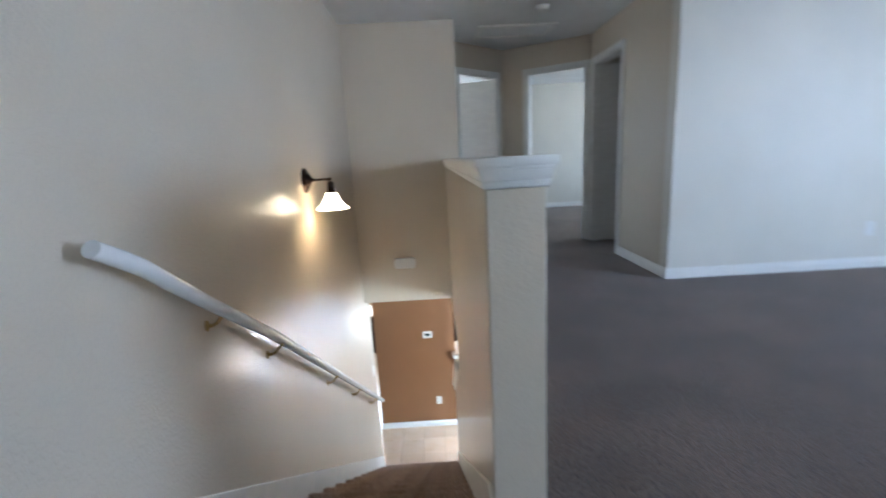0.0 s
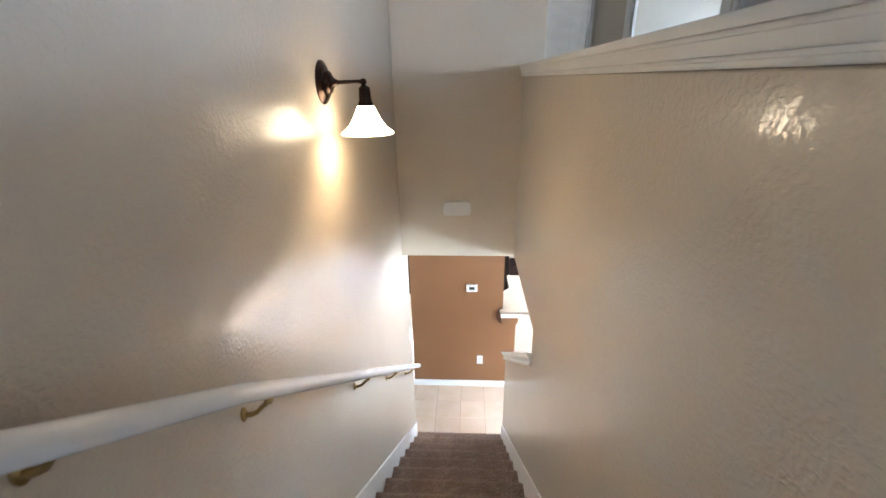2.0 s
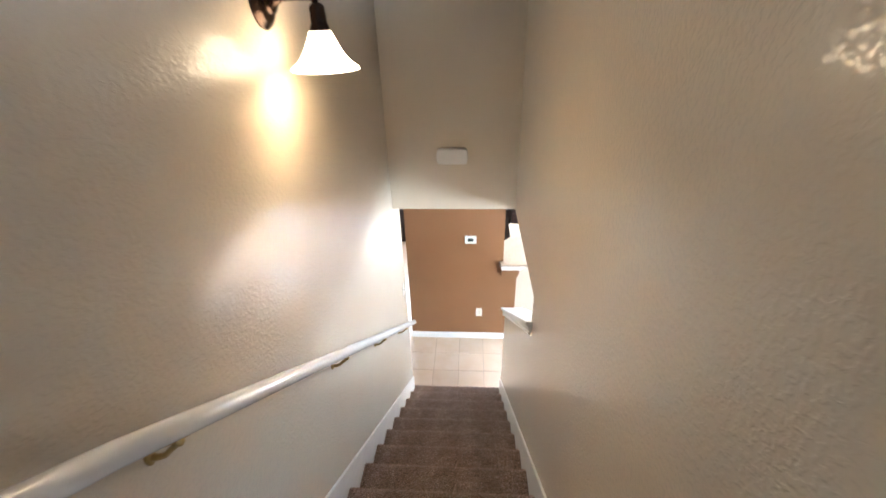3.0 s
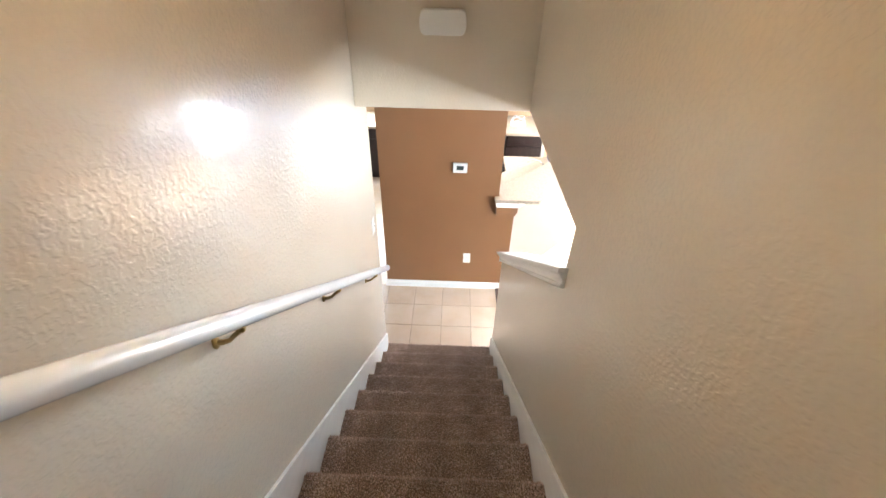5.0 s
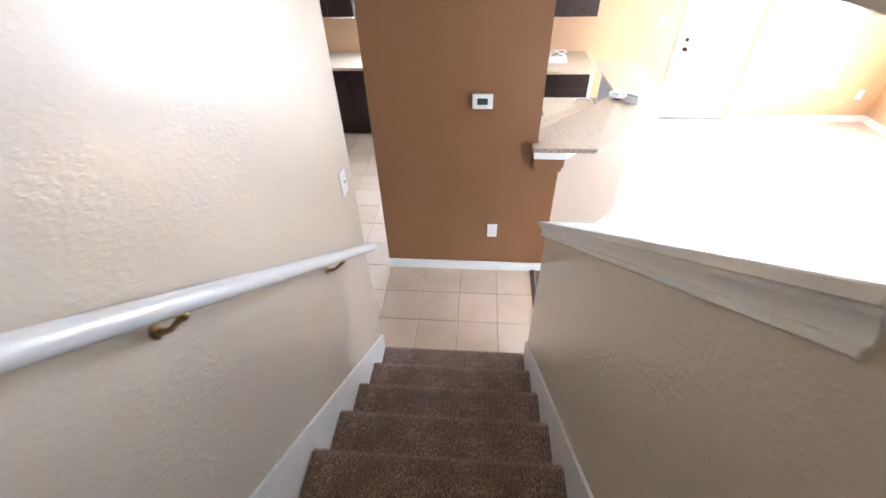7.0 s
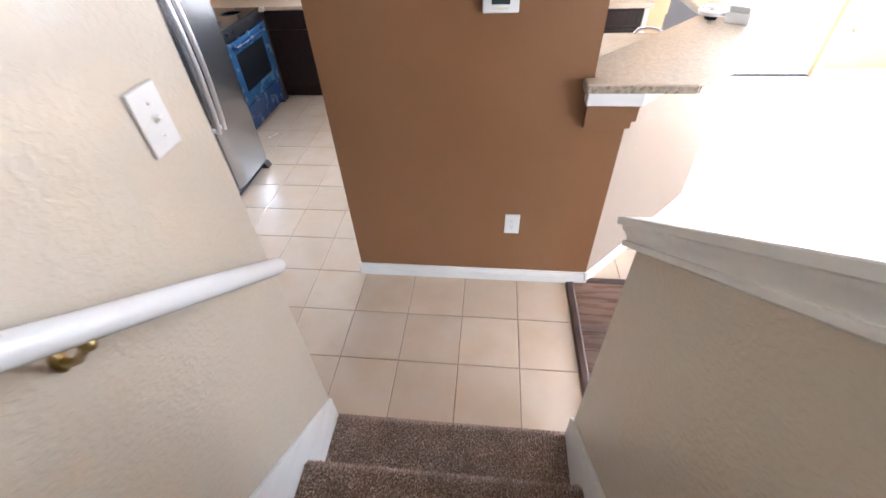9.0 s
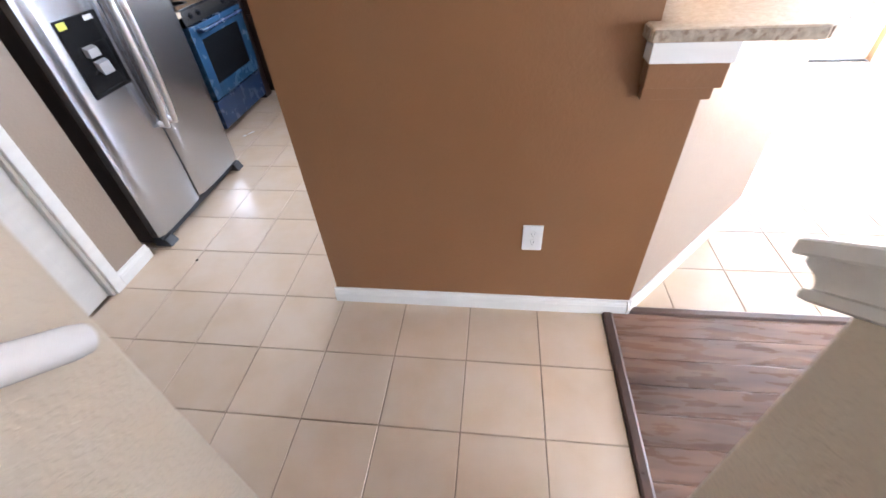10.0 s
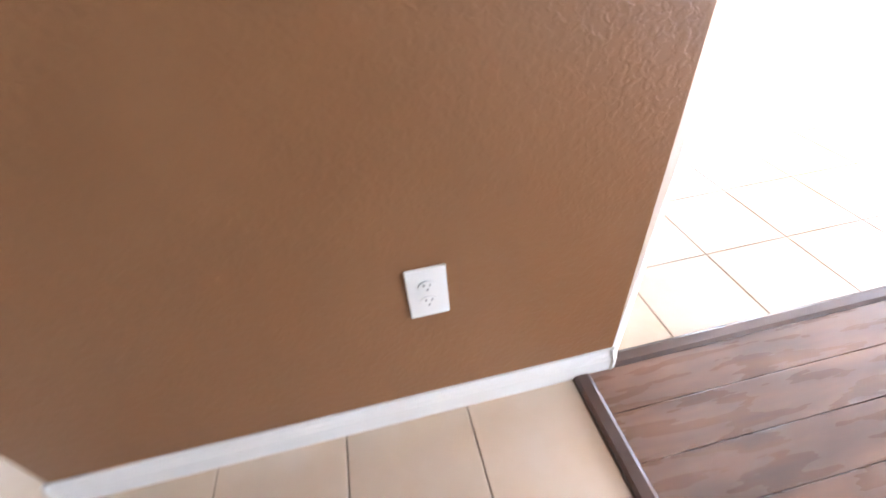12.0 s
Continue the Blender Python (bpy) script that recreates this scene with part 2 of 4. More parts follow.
def bm_tube(points, radius, steps=14, flat=1.0):
    """A round bar through points, capped; flat squeezes it sideways."""
    pts = [Vector(p) for p in points]
    bm = bmesh.new()
    rings, side = [], None
    for i, p in enumerate(pts):
        d = (pts[min(i + 1, len(pts) - 1)] - pts[max(i - 1, 0)]).normalized()
        cross = d.cross(Vector((0, 0, 1)))
        cross = cross.normalized() if cross.length > 1e-3 else (side or Vector((1, 0, 0)))
        side = -cross if side is not None and cross.dot(side) < 0 else cross
        up = side.cross(d).normalized()
        r = radius[i] if isinstance(radius, (list, tuple)) else radius
        rings.append([bm.verts.new(p + r * (flat * math.cos(2 * math.pi * k / steps) * side + math.sin(2 * math.pi * k / steps) * up)) for k in range(steps)])
    for low, high in zip(rings, rings[1:]):
        for k in range(steps):
            bm.faces.new((low[k], low[(k + 1) % steps], high[(k + 1) % steps], high[k]))
    bm.faces.new(rings[0]), bm.faces.new(rings[-1])
    bmesh.ops.recalc_face_normals(bm, faces=bm.faces[:])
    return bm


def join(*bms):
    out = bmesh.new()
    for b in bms:
        me = bpy.data.meshes.new("tmp")
        b.to_mesh(me)
        out.from_mesh(me)
        bpy.data.meshes.remove(me)
        b.free()
    return out


def mesh_of(name, bm, material, smooth=False):
    me = bpy.data.meshes.new(name)
    if smooth:
        for f in bm.faces:
            f.smooth = True
        for e in bm.edges:
            if len(e.link_faces) == 2 and e.calc_face_angle(0) > radians(35):
                e.smooth = False
    bm.to_mesh(me)
    bm.free()
    me.materials.append(material)
    return me


def part(name, bm, material, parent, label="", smooth=False):
    ob = new(name, mesh_of(name, bm, material, smooth))
    ob.parent = parent
    return tagged(ob, label)


def thing(name, label, category, group="", kind="", at=(0, 0, 0)):
    ob = new(name)
    ob.empty_display_size = 0.05
    ob.location = at
    return tagged(ob, label, category, group, kind)


def setting(name, bm, material, label="", category="", smooth=False):
    return tagged(new(name, mesh_of(name, bm, material, smooth)), label, category, kind="structure")


# ---- large structure: walls ----
def wall(name, bm, material, label):
    return setting(name, bm, material, label, "wall")


# left stair wall, running on into the loft above
wall("wall_stair_left", bm_prism([(-9.0, 0), (-0.67, 0), (-0.67, ZC), (YH + 0.145, ZC), (YH + 0.145, ZT), (-9.0, ZT)], "x", XL - 0.14, XL, 0.004), PAINT,
     "tall tan knockdown-textured wall beside the carpeted stairs")
# right stair wall: knee wall with raking top, opening over it, half wall above
CAP_S = 0.703
def cap_z(y): return 1.250 + CAP_S * (-0.68 - y)
wall("wall_stair_right", bm_prism([(-4.47, 0), (-0.68, 0), (-0.68, cap_z(-0.68) - 0.08), (-2.16, cap_z(-2.16) - 0.08), (-2.16, ZC), (YH, ZC), (YH, 3.905), (-4.47, 3.905)], "x", XR, XR2, 0.005), PAINT,
     "tan textured half wall with a raking opening beside the stairs")
wall("wall_header", bm_box(XL, XR2, YH, YH + 0.14, ZC - 0.004, ZT, 0.005), PAINT, "tan textured wall over the foot of the stairs")
# brown wall facing the stairs
wall("wall_brown", join(bm_box(-0.022, 1.135, YW, YW + 0.125, 0, ZC), bm_box(1.135, 1.304, YW, YW + 0.004, 0, 0.995)), BROWN, "brown painted textured wall between hall and kitchen")
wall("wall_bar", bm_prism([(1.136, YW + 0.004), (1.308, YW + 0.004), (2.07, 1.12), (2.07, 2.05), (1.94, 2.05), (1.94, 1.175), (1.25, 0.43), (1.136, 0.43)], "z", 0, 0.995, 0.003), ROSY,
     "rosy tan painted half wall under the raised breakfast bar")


def wall_y(name, x0, x1, y0, y1, z0, z1, holes, material, label):
    """A wall along x with openings (x0, x1, z0, z1)."""
    bms, x = [], x0
    for a, b, c, d in sorted(holes):
        bms.append(bm_box(x, a, y0, y1, z0, z1))
        if c > z0:
            bms.append(bm_box(a, b, y0, y1, z0, c))
        bms.append(bm_box(a, b, y0, y1, d, z1))
        x = b
    bms.append(bm_box(x, x1, y0, y1, z0, z1))
    return wall(name, join(*bms), material, label)


def wall_x(name, y0, y1, x0, x1, z0, z1, holes, material, label):
    ob = wall_y(name, y0, y1, x0, x1, z0, z1, holes, material, label)
    for v in ob.data.vertices:
        v.co.x, v.co.y = v.co.y, v.co.x
    ob.data.flip_normals()
    return ob


DOOR_P, WIN_D = (3.22, 4.10, 0.0, 2.05), (4.30, 5.26, 0.48, 2.02)
wall_y("wall_north", XW - 0.15, XE + 0.15, YN, YN + 0.15, 0, ZC, [DOOR_P, WIN_D, (-0.70, 0.74, 1.12, 2.12)], ORANGE, "apricot painted textured wall with glass door and window")
# the northern opening is made up, to let the east fill in
wall_x("wall_east", -5.0, YN, XE, XE + 0.15, 0, ZC, [(-4.5, -2.1, 0.55, 2.1), (0.9, 2.5, 0.5, 2.1)], ORANGE, "apricot painted wall of the living room")
wall_y("wall_south", XR2, XE + 0.15, -5.15, -5.0, 0, ZC, [], PAINT, "tan painted wall of the living room")
wall_x("wall_kitchen_west", 0.54, YN, XW - 0.15, XW, 0, ZC, [], ORANGE, "apricot painted kitchen wall")
wall_y("wall_niche", XW, -1.32, 0.42, 0.54, 0, ZC, [], ORANGE, "apricot painted return wall beside the refrigerator")
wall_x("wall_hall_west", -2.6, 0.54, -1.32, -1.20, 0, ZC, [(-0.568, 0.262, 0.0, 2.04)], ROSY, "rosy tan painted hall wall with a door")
wall_y("wall_hall_end", -1.32, XL - 0.14, -2.72, -2.6, 0, ZC, [], PAINT, "tan painted end wall of the hall")
# closet behind the hall door
wall_x("wall_closet_back", -2.6, 0.42, -2.0, -1.9, 0, ZC, [], PAINT, "plain wall of the closet")
# loft
wall_y("wall_loft_front", 2.905, 7.0, -2.06, -1.94, ZU, ZT, [], LIGHT_PAINT, "cream painted loft wall with white baseboard")
wall_x("wall_loft_east", -9.0, -2.06, 7.0, 7.15, ZU, ZT, [(-6.8, -4.4, 3.45, 5.05)], LIGHT_PAINT, "cream painted loft wall")
wall_y("wall_loft_back", XL - 0.14, 7.15, -9.15, -9.0, ZU, ZT, [(3.1, 5.5, 3.45, 5.05)], LIGHT_PAINT, "cream painted loft wall behind")
wall_x("wall_hallway_east", -1.94, -0.19, 2.905, 3.02, ZU, ZT, [(-1.04, -0.29, ZU, ZU + DH)], PAINT, "tan painted upstairs hallway wall with a doorway")
wall_x("wall_hallway_west", YH + 0.14, -0.215, XR2 - 0.12, XR2, ZU, ZT, [], PAINT, "tan painted upstairs hallway wall")


def wall_between(name, p, q, opening, thick, label):
    """A wall from p to q on plan, its face to the right of the way, with one doorway (from, to) along it."""
    p, q = Vector((*p, 0)), Vector((*q, 0))
    length, turn = (q - p).length, math.atan2((q - p).y, (q - p).x)
    a, b = opening
    bm = join(bm_box(0, a, 0, thick, ZU, ZT), bm_box(b, length, 0, thick, ZU, ZT), bm_box(a, b, 0, thick, ZU + DH, ZT))
    m = Matrix.Translation(p) @ Matrix.Rotation(turn, 4, "Z")
    bm.transform(m)
    wall(name, bm, PAINT, label)
    return m, length


M_D1, L_D1 = wall_between("wall_hallway_one", (1.225, -0.215), (1.945, 0.40), (0.13, 0.82), 0.11, "tan painted angled hallway wall with a white door")
M_D2, L_D2 = wall_between("wall_hallway_two", (1.945, 0.40), (2.905, -0.19), (0.335, 1.065), 0.11, "tan painted angled hallway wall with an open doorway")
wall_y("wall_bedroom_far", -0.2, 5.65, 3.32, 3.44, ZU, ZT, [], LIGHT_PAINT, "cream painted bedroom wall")
wall_x("wall_bedroom_east", -0.2, 3.32, 5.5, 5.65, ZU, ZT, [(1.2, 2.6, 3.5, 4.95)], LIGHT_PAINT, "cream painted bedroom wall with window")
wall_x("wall_bedroom_west", -0.84, 3.32, -0.32, -0.2, ZU, ZT, [(1.2, 2.6, 3.5, 4.95)], LIGHT_PAINT, "cream painted bedroom wall")
wall_x("wall_bedroom_divider", 0.55, 3.32, 1.92, 2.02, ZU, ZT, [], LIGHT_PAINT, "cream painted wall between bedrooms")
wall_y("wall_bath_side", 3.02, 5.5, -0.2, -0.08, ZU, ZT, [], LIGHT_PAINT, "plain wall of the small dark room")
wall_x("wall_bath_back", -1.94, -0.2, 4.4, 4.5, ZU, ZT, [], LIGHT_PAINT, "plain wall of the small dark room")

# ---- ceilings and upper floor ----
def slab(z0, z1):
    return join(bm_box(XW - 0.15, XL - 0.14, -5.0, YN + 0.15, z0, z1), bm_box(XL - 0.14, XR2, YH + 0.141, YN + 0.15, z0, z1),
                bm_box(XR2, XE + 0.15, -5.0, YN + 0.15, z0, z1))


setting("ceiling", slab(ZC, ZC + 0.03), CEIL, "white textured lower ceiling", "ceiling")
setting("ceiling_upper", bm_box(-0.4, 7.15, -9.15, YN + 0.15, ZT, ZT + 0.12), CEIL, "white textured upper ceiling", "ceiling")
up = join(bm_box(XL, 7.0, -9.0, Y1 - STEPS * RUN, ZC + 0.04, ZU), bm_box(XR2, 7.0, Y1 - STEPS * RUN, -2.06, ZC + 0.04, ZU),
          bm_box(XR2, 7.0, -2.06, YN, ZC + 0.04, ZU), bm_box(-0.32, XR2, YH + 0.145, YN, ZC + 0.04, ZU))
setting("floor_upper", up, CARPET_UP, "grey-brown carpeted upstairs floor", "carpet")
setting("ground", bm_box(-400, 400, -400, 400, -0.42, -0.12), EXTERIOR, "bare sandy ground outside", "ground")

# ---- stairs ----
stairs = thing("staircase", "straight flight of brown carpeted stairs between tan walls", "stairs")


def step_mesh():
    """One carpeted step, nose at the origin; soft rolled nose and uneven pile."""
    prof = [(-RUN - 0.03, 0.0)]
    prof += [(-RUN - 0.03 + RUN * k / 16, 0.0) for k in range(1, 17)]
    prof += [(-0.03 + 0.03 * math.sin(a), -0.03 + 0.03 * math.cos(a)) for a in [radians(d) for d in range(15, 136, 15)]]
    prof += [(-0.018, -0.062), (-0.026, -0.12), (-0.026, -RISE - 0.02)]
    nx, x0, x1 = 60, XL + 0.0165, XR - 0.0165
    bm = bmesh.new()
    grid = []
    for k in range(nx + 1):
        x = x0 + (x1 - x0) * k / nx
        row = []
        for y, z in prof:
            w = 0.0035 * noise.noise((x * 9, y * 9, 1.7)) + 0.0022 * (random.random() - 0.5)
            row.append(bm.verts.new((x, y + w * 0.5, z + w)))
        grid.append(row)
    for a, b in zip(grid, grid[1:]):
        for i in range(len(prof) - 1):
            bm.faces.new((a[i], a[i + 1], b[i + 1], b[i]))
    low = -RISE - 0.02
    c = [bm.verts.new((x, -RUN - 0.03, low)) for x in (x0, x1)]
    bm.faces.new([grid[0][i] for i in range(len(prof))] + [c[0]])
    bm.faces.new([grid[-1][i] for i in reversed(range(len(prof)))] + [c[1]])
    bmesh.ops.recalc_face_normals(bm, faces=bm.faces[:])
    return mesh_of("step", bm, CARPET, True)


def pile_mesh():
    """Cut pile of one step: short leaning tufts over the tread, round the nose and down the riser."""
    rng = np.random.default_rng(5)
    pitch = 0.0062
    us = np.arange(0.0, RUN + 0.135, pitch)
    xs = np.arange(XL + 0.019, XR - 0.019, pitch)
    x, u = (a.ravel() for a in np.meshgrid(xs, us))
    x = x + rng.uniform(-0.003, 0.003, len(x))
    u = u + rng.uniform(-0.003, 0.003, len(x))
    flat = RUN - 0.03 + 0.03
    arc = 0.03 * math.pi / 2
    a = np.clip((u - flat) / 0.03, 0, math.pi / 2)
    y = np.where(u < flat, u - RUN - 0.03, -0.03 + 0.03 * np.sin(a))
    z = np.where(u < flat, 0.0, -0.03 + 0.03 * np.cos(a)) - np.maximum(u - flat - arc, 0)
    ny, nz = np.sin(a), np.cos(a)
    tall = rng.uniform(0.004, 0.0085, len(x))
    spread = rng.uniform(0.0034, 0.0052, len(x))
    turn = rng.uniform(0, 6.283, len(x))
    tip = np.stack([x + rng.normal(0, 0.0028, len(x)), y + ny * tall + rng.normal(0, 0.0028, len(x)) * nz,
                    z + nz * tall + rng.normal(0, 0.0028, len(x)) * ny], 1)
    rows = [tip]
    for k in range(3):
        c, s = np.cos(turn + k * 2.094) * spread, np.sin(turn + k * 2.094) * spread
        rows.append(np.stack([x + c, y + s * nz - ny * 0.002, z - s * ny - nz * 0.002], 1))
    verts = np.stack(rows, 1).reshape(-1, 3)
    base = np.arange(len(x)) * 4
    faces = np.concatenate([np.stack([base, base + 1 + k, base + 1 + (k + 1) % 3], 1) for k in range(3)])
    me = bpy.data.meshes.new("pile")
    me.from_pydata(verts.tolist(), [], faces.tolist())
    me.materials.append(PILE)
    me.update()
    return me


STEP, TUFTS = step_mesh(), pile_mesh()
for k in range(STEPS):
    ob = new("step", STEP)
    ob.parent, ob.location = stairs, (0, Y1 - k * RUN, Z1 + k * RISE)
    pile = new("carpet", TUFTS)
    pile.parent = ob
    tagged(pile, "brown cut pile carpet with pale flecks", kind="stuff")
part("landing_edge", bm_tube([(XL + 0.002, Y1 - STEPS * RUN + 0.006, ZU - 0.02), (XR - 0.002, Y1 - STEPS * RUN + 0.006, ZU - 0.02)], 0.021), CARPET, stairs, smooth=True)
part("landing_riser", bm_box(XL + 0.013, XR - 0.013, Y1 - STEPS * RUN, Y1 - STEPS * RUN + 0.012, ZU - 0.24, ZU - 0.02), CARPET, stairs)


def skirt(name, x0, x1):
    s = RISE / RUN
    ye = -0.672
    z0 = 0.268
    yt = Y1 - STEPS * RUN
    pts = [(ye, 0.0), (ye, z0), (yt, z0 + s * (ye - yt)), (yt - 0.06, z0 + s * (ye - yt)), (yt - 0.06, ZU - 0.3), (ye - 0.4, 0.0)]
    return setting(name, bm_prism(pts, "x", x0, x1, 0.003), TRIM, "white painted skirting board along the stairs", "skirting")


skirt("trim_skirt_left", XL, XL + 0.0135)
skirt("trim_skirt_right", XR - 0.0135, XR)

# ---- caps of the half walls ----
def raked_cap(rings, y0, y1, zf, x0, x1):
    """A moulded cap lofted through rings (overhang, drop), following the height zf(y), with returned ends."""
    bm = bmesh.new()
    loops = []
    for over, drop in rings:
        ya, yb = y0 - 0.036, y1 + 0.036 + 1.2 * over
        loops.append([bm.verts.new((x, y, zf(y) + drop)) for x, y in ((x0 - over, ya), (x1 + over, ya), (x1 + over, yb), (x0 - over, yb))])
    for a, b in zip(loops, loops[1:]):
        for k in range(4):
            bm.faces.new((a[k], a[(k + 1) % 4], b[(k + 1) % 4], b[k]))
    bm.faces.new(loops[0]), bm.faces.new(loops[-1])
    bmesh.ops.recalc_face_normals(bm, faces=bm.faces[:])
    return bm


CAP_RINGS = [(0.032, 0.0), (0.035, -0.003), (0.035, -0.021), (0.032, -0.025), (0.024, -0.026), (0.024, -0.034), (0.0215, -0.040), (0.0165, -0.049), (0.0125, -0.060),
             (0.0110, -0.070), (0.0110, -0.073), (0.0155, -0.075), (0.0165, -0.081), (0.0155, -0.090), (0.008, -0.096), (0.001, -0.097)]
setting("trim_cap_lower", raked_cap(CAP_RINGS, -2.157, -0.68, cap_z, XR, XR2), TRIM, "white moulded cap on the raking knee wall", "cap", True)


def bm_taper(x0, x1, y0, y1, z0, z1, low, high):
    """A box whose foot is spread by low and whose top by high, but for the far end."""
    bm = bm_box(x0, x1, y0, y1, z0, z1)
    for v in bm.verts:
        o = high if v.co.z > (z0 + z1) / 2 else low
        v.co.x += o if v.co.x > (x0 + x1) / 2 else -o
        if v.co.y < (y0 + y1) / 2:
            v.co.y -= o
    bmesh.ops.bevel(bm, geom=bm.edges[:], offset=0.003, segments=2, profile=0.5, affect="EDGES")
    return bm


caps = [bm_taper(XR, XR2, -4.47, YH, z0, z1, low, high) for z0, z1, low, high in ((3.959, 3.982, 0.027, 0.027), (3.949, 3.960, 0.019, 0.020), (3.924, 3.950, 0.010, 0.018), (3.916, 3.925, 0.011, 0.011), (3.905, 3.917, 0.006, 0.009))]
setting("trim_cap_upper", join(*caps), TRIM, "white stepped moulding cap on the upstairs half wall", "cap", True)

# ---- baseboards ----
def baseboard(name, pts, z, h=0.085, t=0.014):
    """A run of board along a plan line; the room is to the right of the way."""
    for k, (p, q) in enumerate(zip(pts, pts[1:])):
        p, q = Vector((*p, 0)), Vector((*q, 0))
        d = (q - p).normalized()
        length, turn = (q - p).length, math.atan2(d.y, d.x)
        bm = bm_prism([(0, 0), (-t, 0), (-t, h * 0.62), (-t * 0.8, h * 0.68), (-t * 0.8, h * 0.76), (-t * 0.5, h * 0.84), (-t * 0.4, h), (0, h)], "x", -t * 0.9, length + t * 0.9)
        bm.transform(Matrix.Translation((p.x, p.y, z)) @ Matrix.Rotation(turn, 4, "Z"))
        setting(name + ("" if len(pts) == 2 else "_" + str(k + 1)), bm, TRIM, "white painted baseboard", "baseboard")


baseboard("baseboard_brown", [(-0.022, 0.42), (-0.022, YW), (1.304, YW), (2.07, 1.12), (2.07, 2.05)][1:], 0)
baseboard("baseboard_brown_end", [(-0.022, 0.429), (-0.022, YW)], 0)
baseboard("baseboard_north", [(2.07, YN), (3.14, YN)], 0, 0.09)
baseboard("baseboard_north_east", [(4.18, YN), (XE, YN), (XE, -5.0)], 0, 0.09)
baseboard("baseboard_hall", [(-1.20, 0.338), (-1.20, 0.54)], 0)
baseboard("baseboard_loft", [(2.905, -1.14), (2.905, -2.06), (7.0, -2.06)][1:], ZU, 0.09)
baseboard("baseboard_hallway", [(2.905, -1.11), (2.905, -2.06)], ZU, 0.09)
baseboard("baseboard_bedroom", [(2.02, 3.32), (5.5, 3.32)], ZU, 0.09)


# ---- doors and windows ----
def casing_bm(w, h, width=0.06, t=0.016):
    return join(bm_box(-width, 0, -t, 0, 0, h + width, 0.004), bm_box(w, w + width, -t, 0, 0, h + width, 0.004), bm_box(0, w, -t, 0, h, h + width, 0.004))


def door(name, m, w, h, thick, label, leaf_turn=None, hinge_left=True, knob=True, inset=0.05):
    """A doorway on the wall's face plane: x along, -y into the room one sees it from. leaf_turn: degrees that the leaf stands open, inwards."""
    d = thing(name, label, "door", kind="structure")
    d.matrix_world = m
    part("casing", casing_bm(w, h), TRIM, d)
    part("jamb", join(bm_box(-0.001, 0.016, 0, thick, 0, h), bm_box(w - 0.016, w + 0.001, 0, thick, 0, h), bm_box(0.016, w - 0.016, 0, thick, h - 0.016, h + 0.001)), TRIM, d)
    if leaf_turn is not None:
        lw = w - 0.04
        bm = bm_box(0, lw, 0, 0.035, 0.012, h - 0.022, 0.003)
        panels = []
        for px0, px1 in ((0.09, lw / 2 - 0.04), (lw / 2 + 0.04, lw - 0.09)):
            for pz0, pz1 in ((0.2, 0.85), (1.0, 1.62), (1.72, 1.92)):
                panels.append(bm_box(px0, px1, -0.005, 0.001, pz0, pz1, 0.004))
        bm = join(bm, *panels)
        if hinge_left:
            lm = Matrix.Translation((0.02, inset, 0)) @ Matrix.Rotation(radians(leaf_turn), 4, "Z")
        else:
            lm = Matrix.Translation((w - 0.02, inset, 0)) @ Matrix.Rotation(radians(-leaf_turn), 4, "Z") @ Matrix.Translation((-lw, 0, 0))
        leaf = part("leaf", bm, TRIM, d)
        leaf.matrix_local = lm
        if knob:
            kx = lw - 0.065 if hinge_left else 0.065
            part("door_knob", bm_lathe([(0.0, -0.062), (0.024, -0.056), (0.027, -0.044), (0.018, -0.03), (0.011, -0.018), (0.03, -0.006), (0.03, 0.0)],
                                       Matrix.Translation((kx, 0, 0.95)) @ Matrix.Rotation(radians(-90), 4, "X")), CHROME, leaf, smooth=True)
    return d


door("door_1", M_D1 @ Matrix.Translation((0.13, 0, ZU)), 0.69, DH, 0.11, "white panelled bedroom door standing open in white casing", 62, False, True, 0.075)
door("door_2", M_D2 @ Matrix.Translation((0.335, 0, ZU)), 0.73, DH, 0.11, "open doorway with white casing into a bright bedroom")
door("door_3", Matrix.Translation((2.905, -0.29, ZU)) @ Matrix.Rotation(radians(-90), 4, "Z"), 0.75, DH, 0.115, "white panelled door standing open into a dark room", 78, True)
door("door_4", Matrix.Translation((-1.20, -0.568, 0)) @ Matrix.Rotation(radians(90), 4, "Z"), 0.83, 2.04, 0.12, "closed white hall door in white casing", 0, True, True, 0.02)


def window(name, m, w, h, label, bars=0):
    """A window in an opening: x along, z up from the sill, y outwards."""
    d = thing(name, label, "window", kind="structure")
    d.matrix_world = m
    f = 0.04
    part("window_frame", join(bm_box(0, f, 0.05, 0.11, 0, h, 0.004), bm_box(w - f, w, 0.05, 0.11, 0, h, 0.004), bm_box(f, w - f, 0.05, 0.11, 0, f, 0.004), bm_box(f, w - f, 0.05, 0.11, h - f, h, 0.004),
                              bm_box(f, w - f, 0.055, 0.10, h / 2 - 0.02, h / 2 + 0.02, 0.004)), TRIM, d)
    for z0, z1 in ((f, h / 2 - 0.02), (h / 2 + 0.02, h - f)):
        p = part("pane", bm_box(f, w - f, 0.078, 0.083, z0, z1), GLASS, d)
        p.visible_shadow = False
    part("window_sill", bm_box(-0.04, w + 0.04, -0.045, 0.05, -0.022, 0.004, 0.004), TRIM, d)
    return d


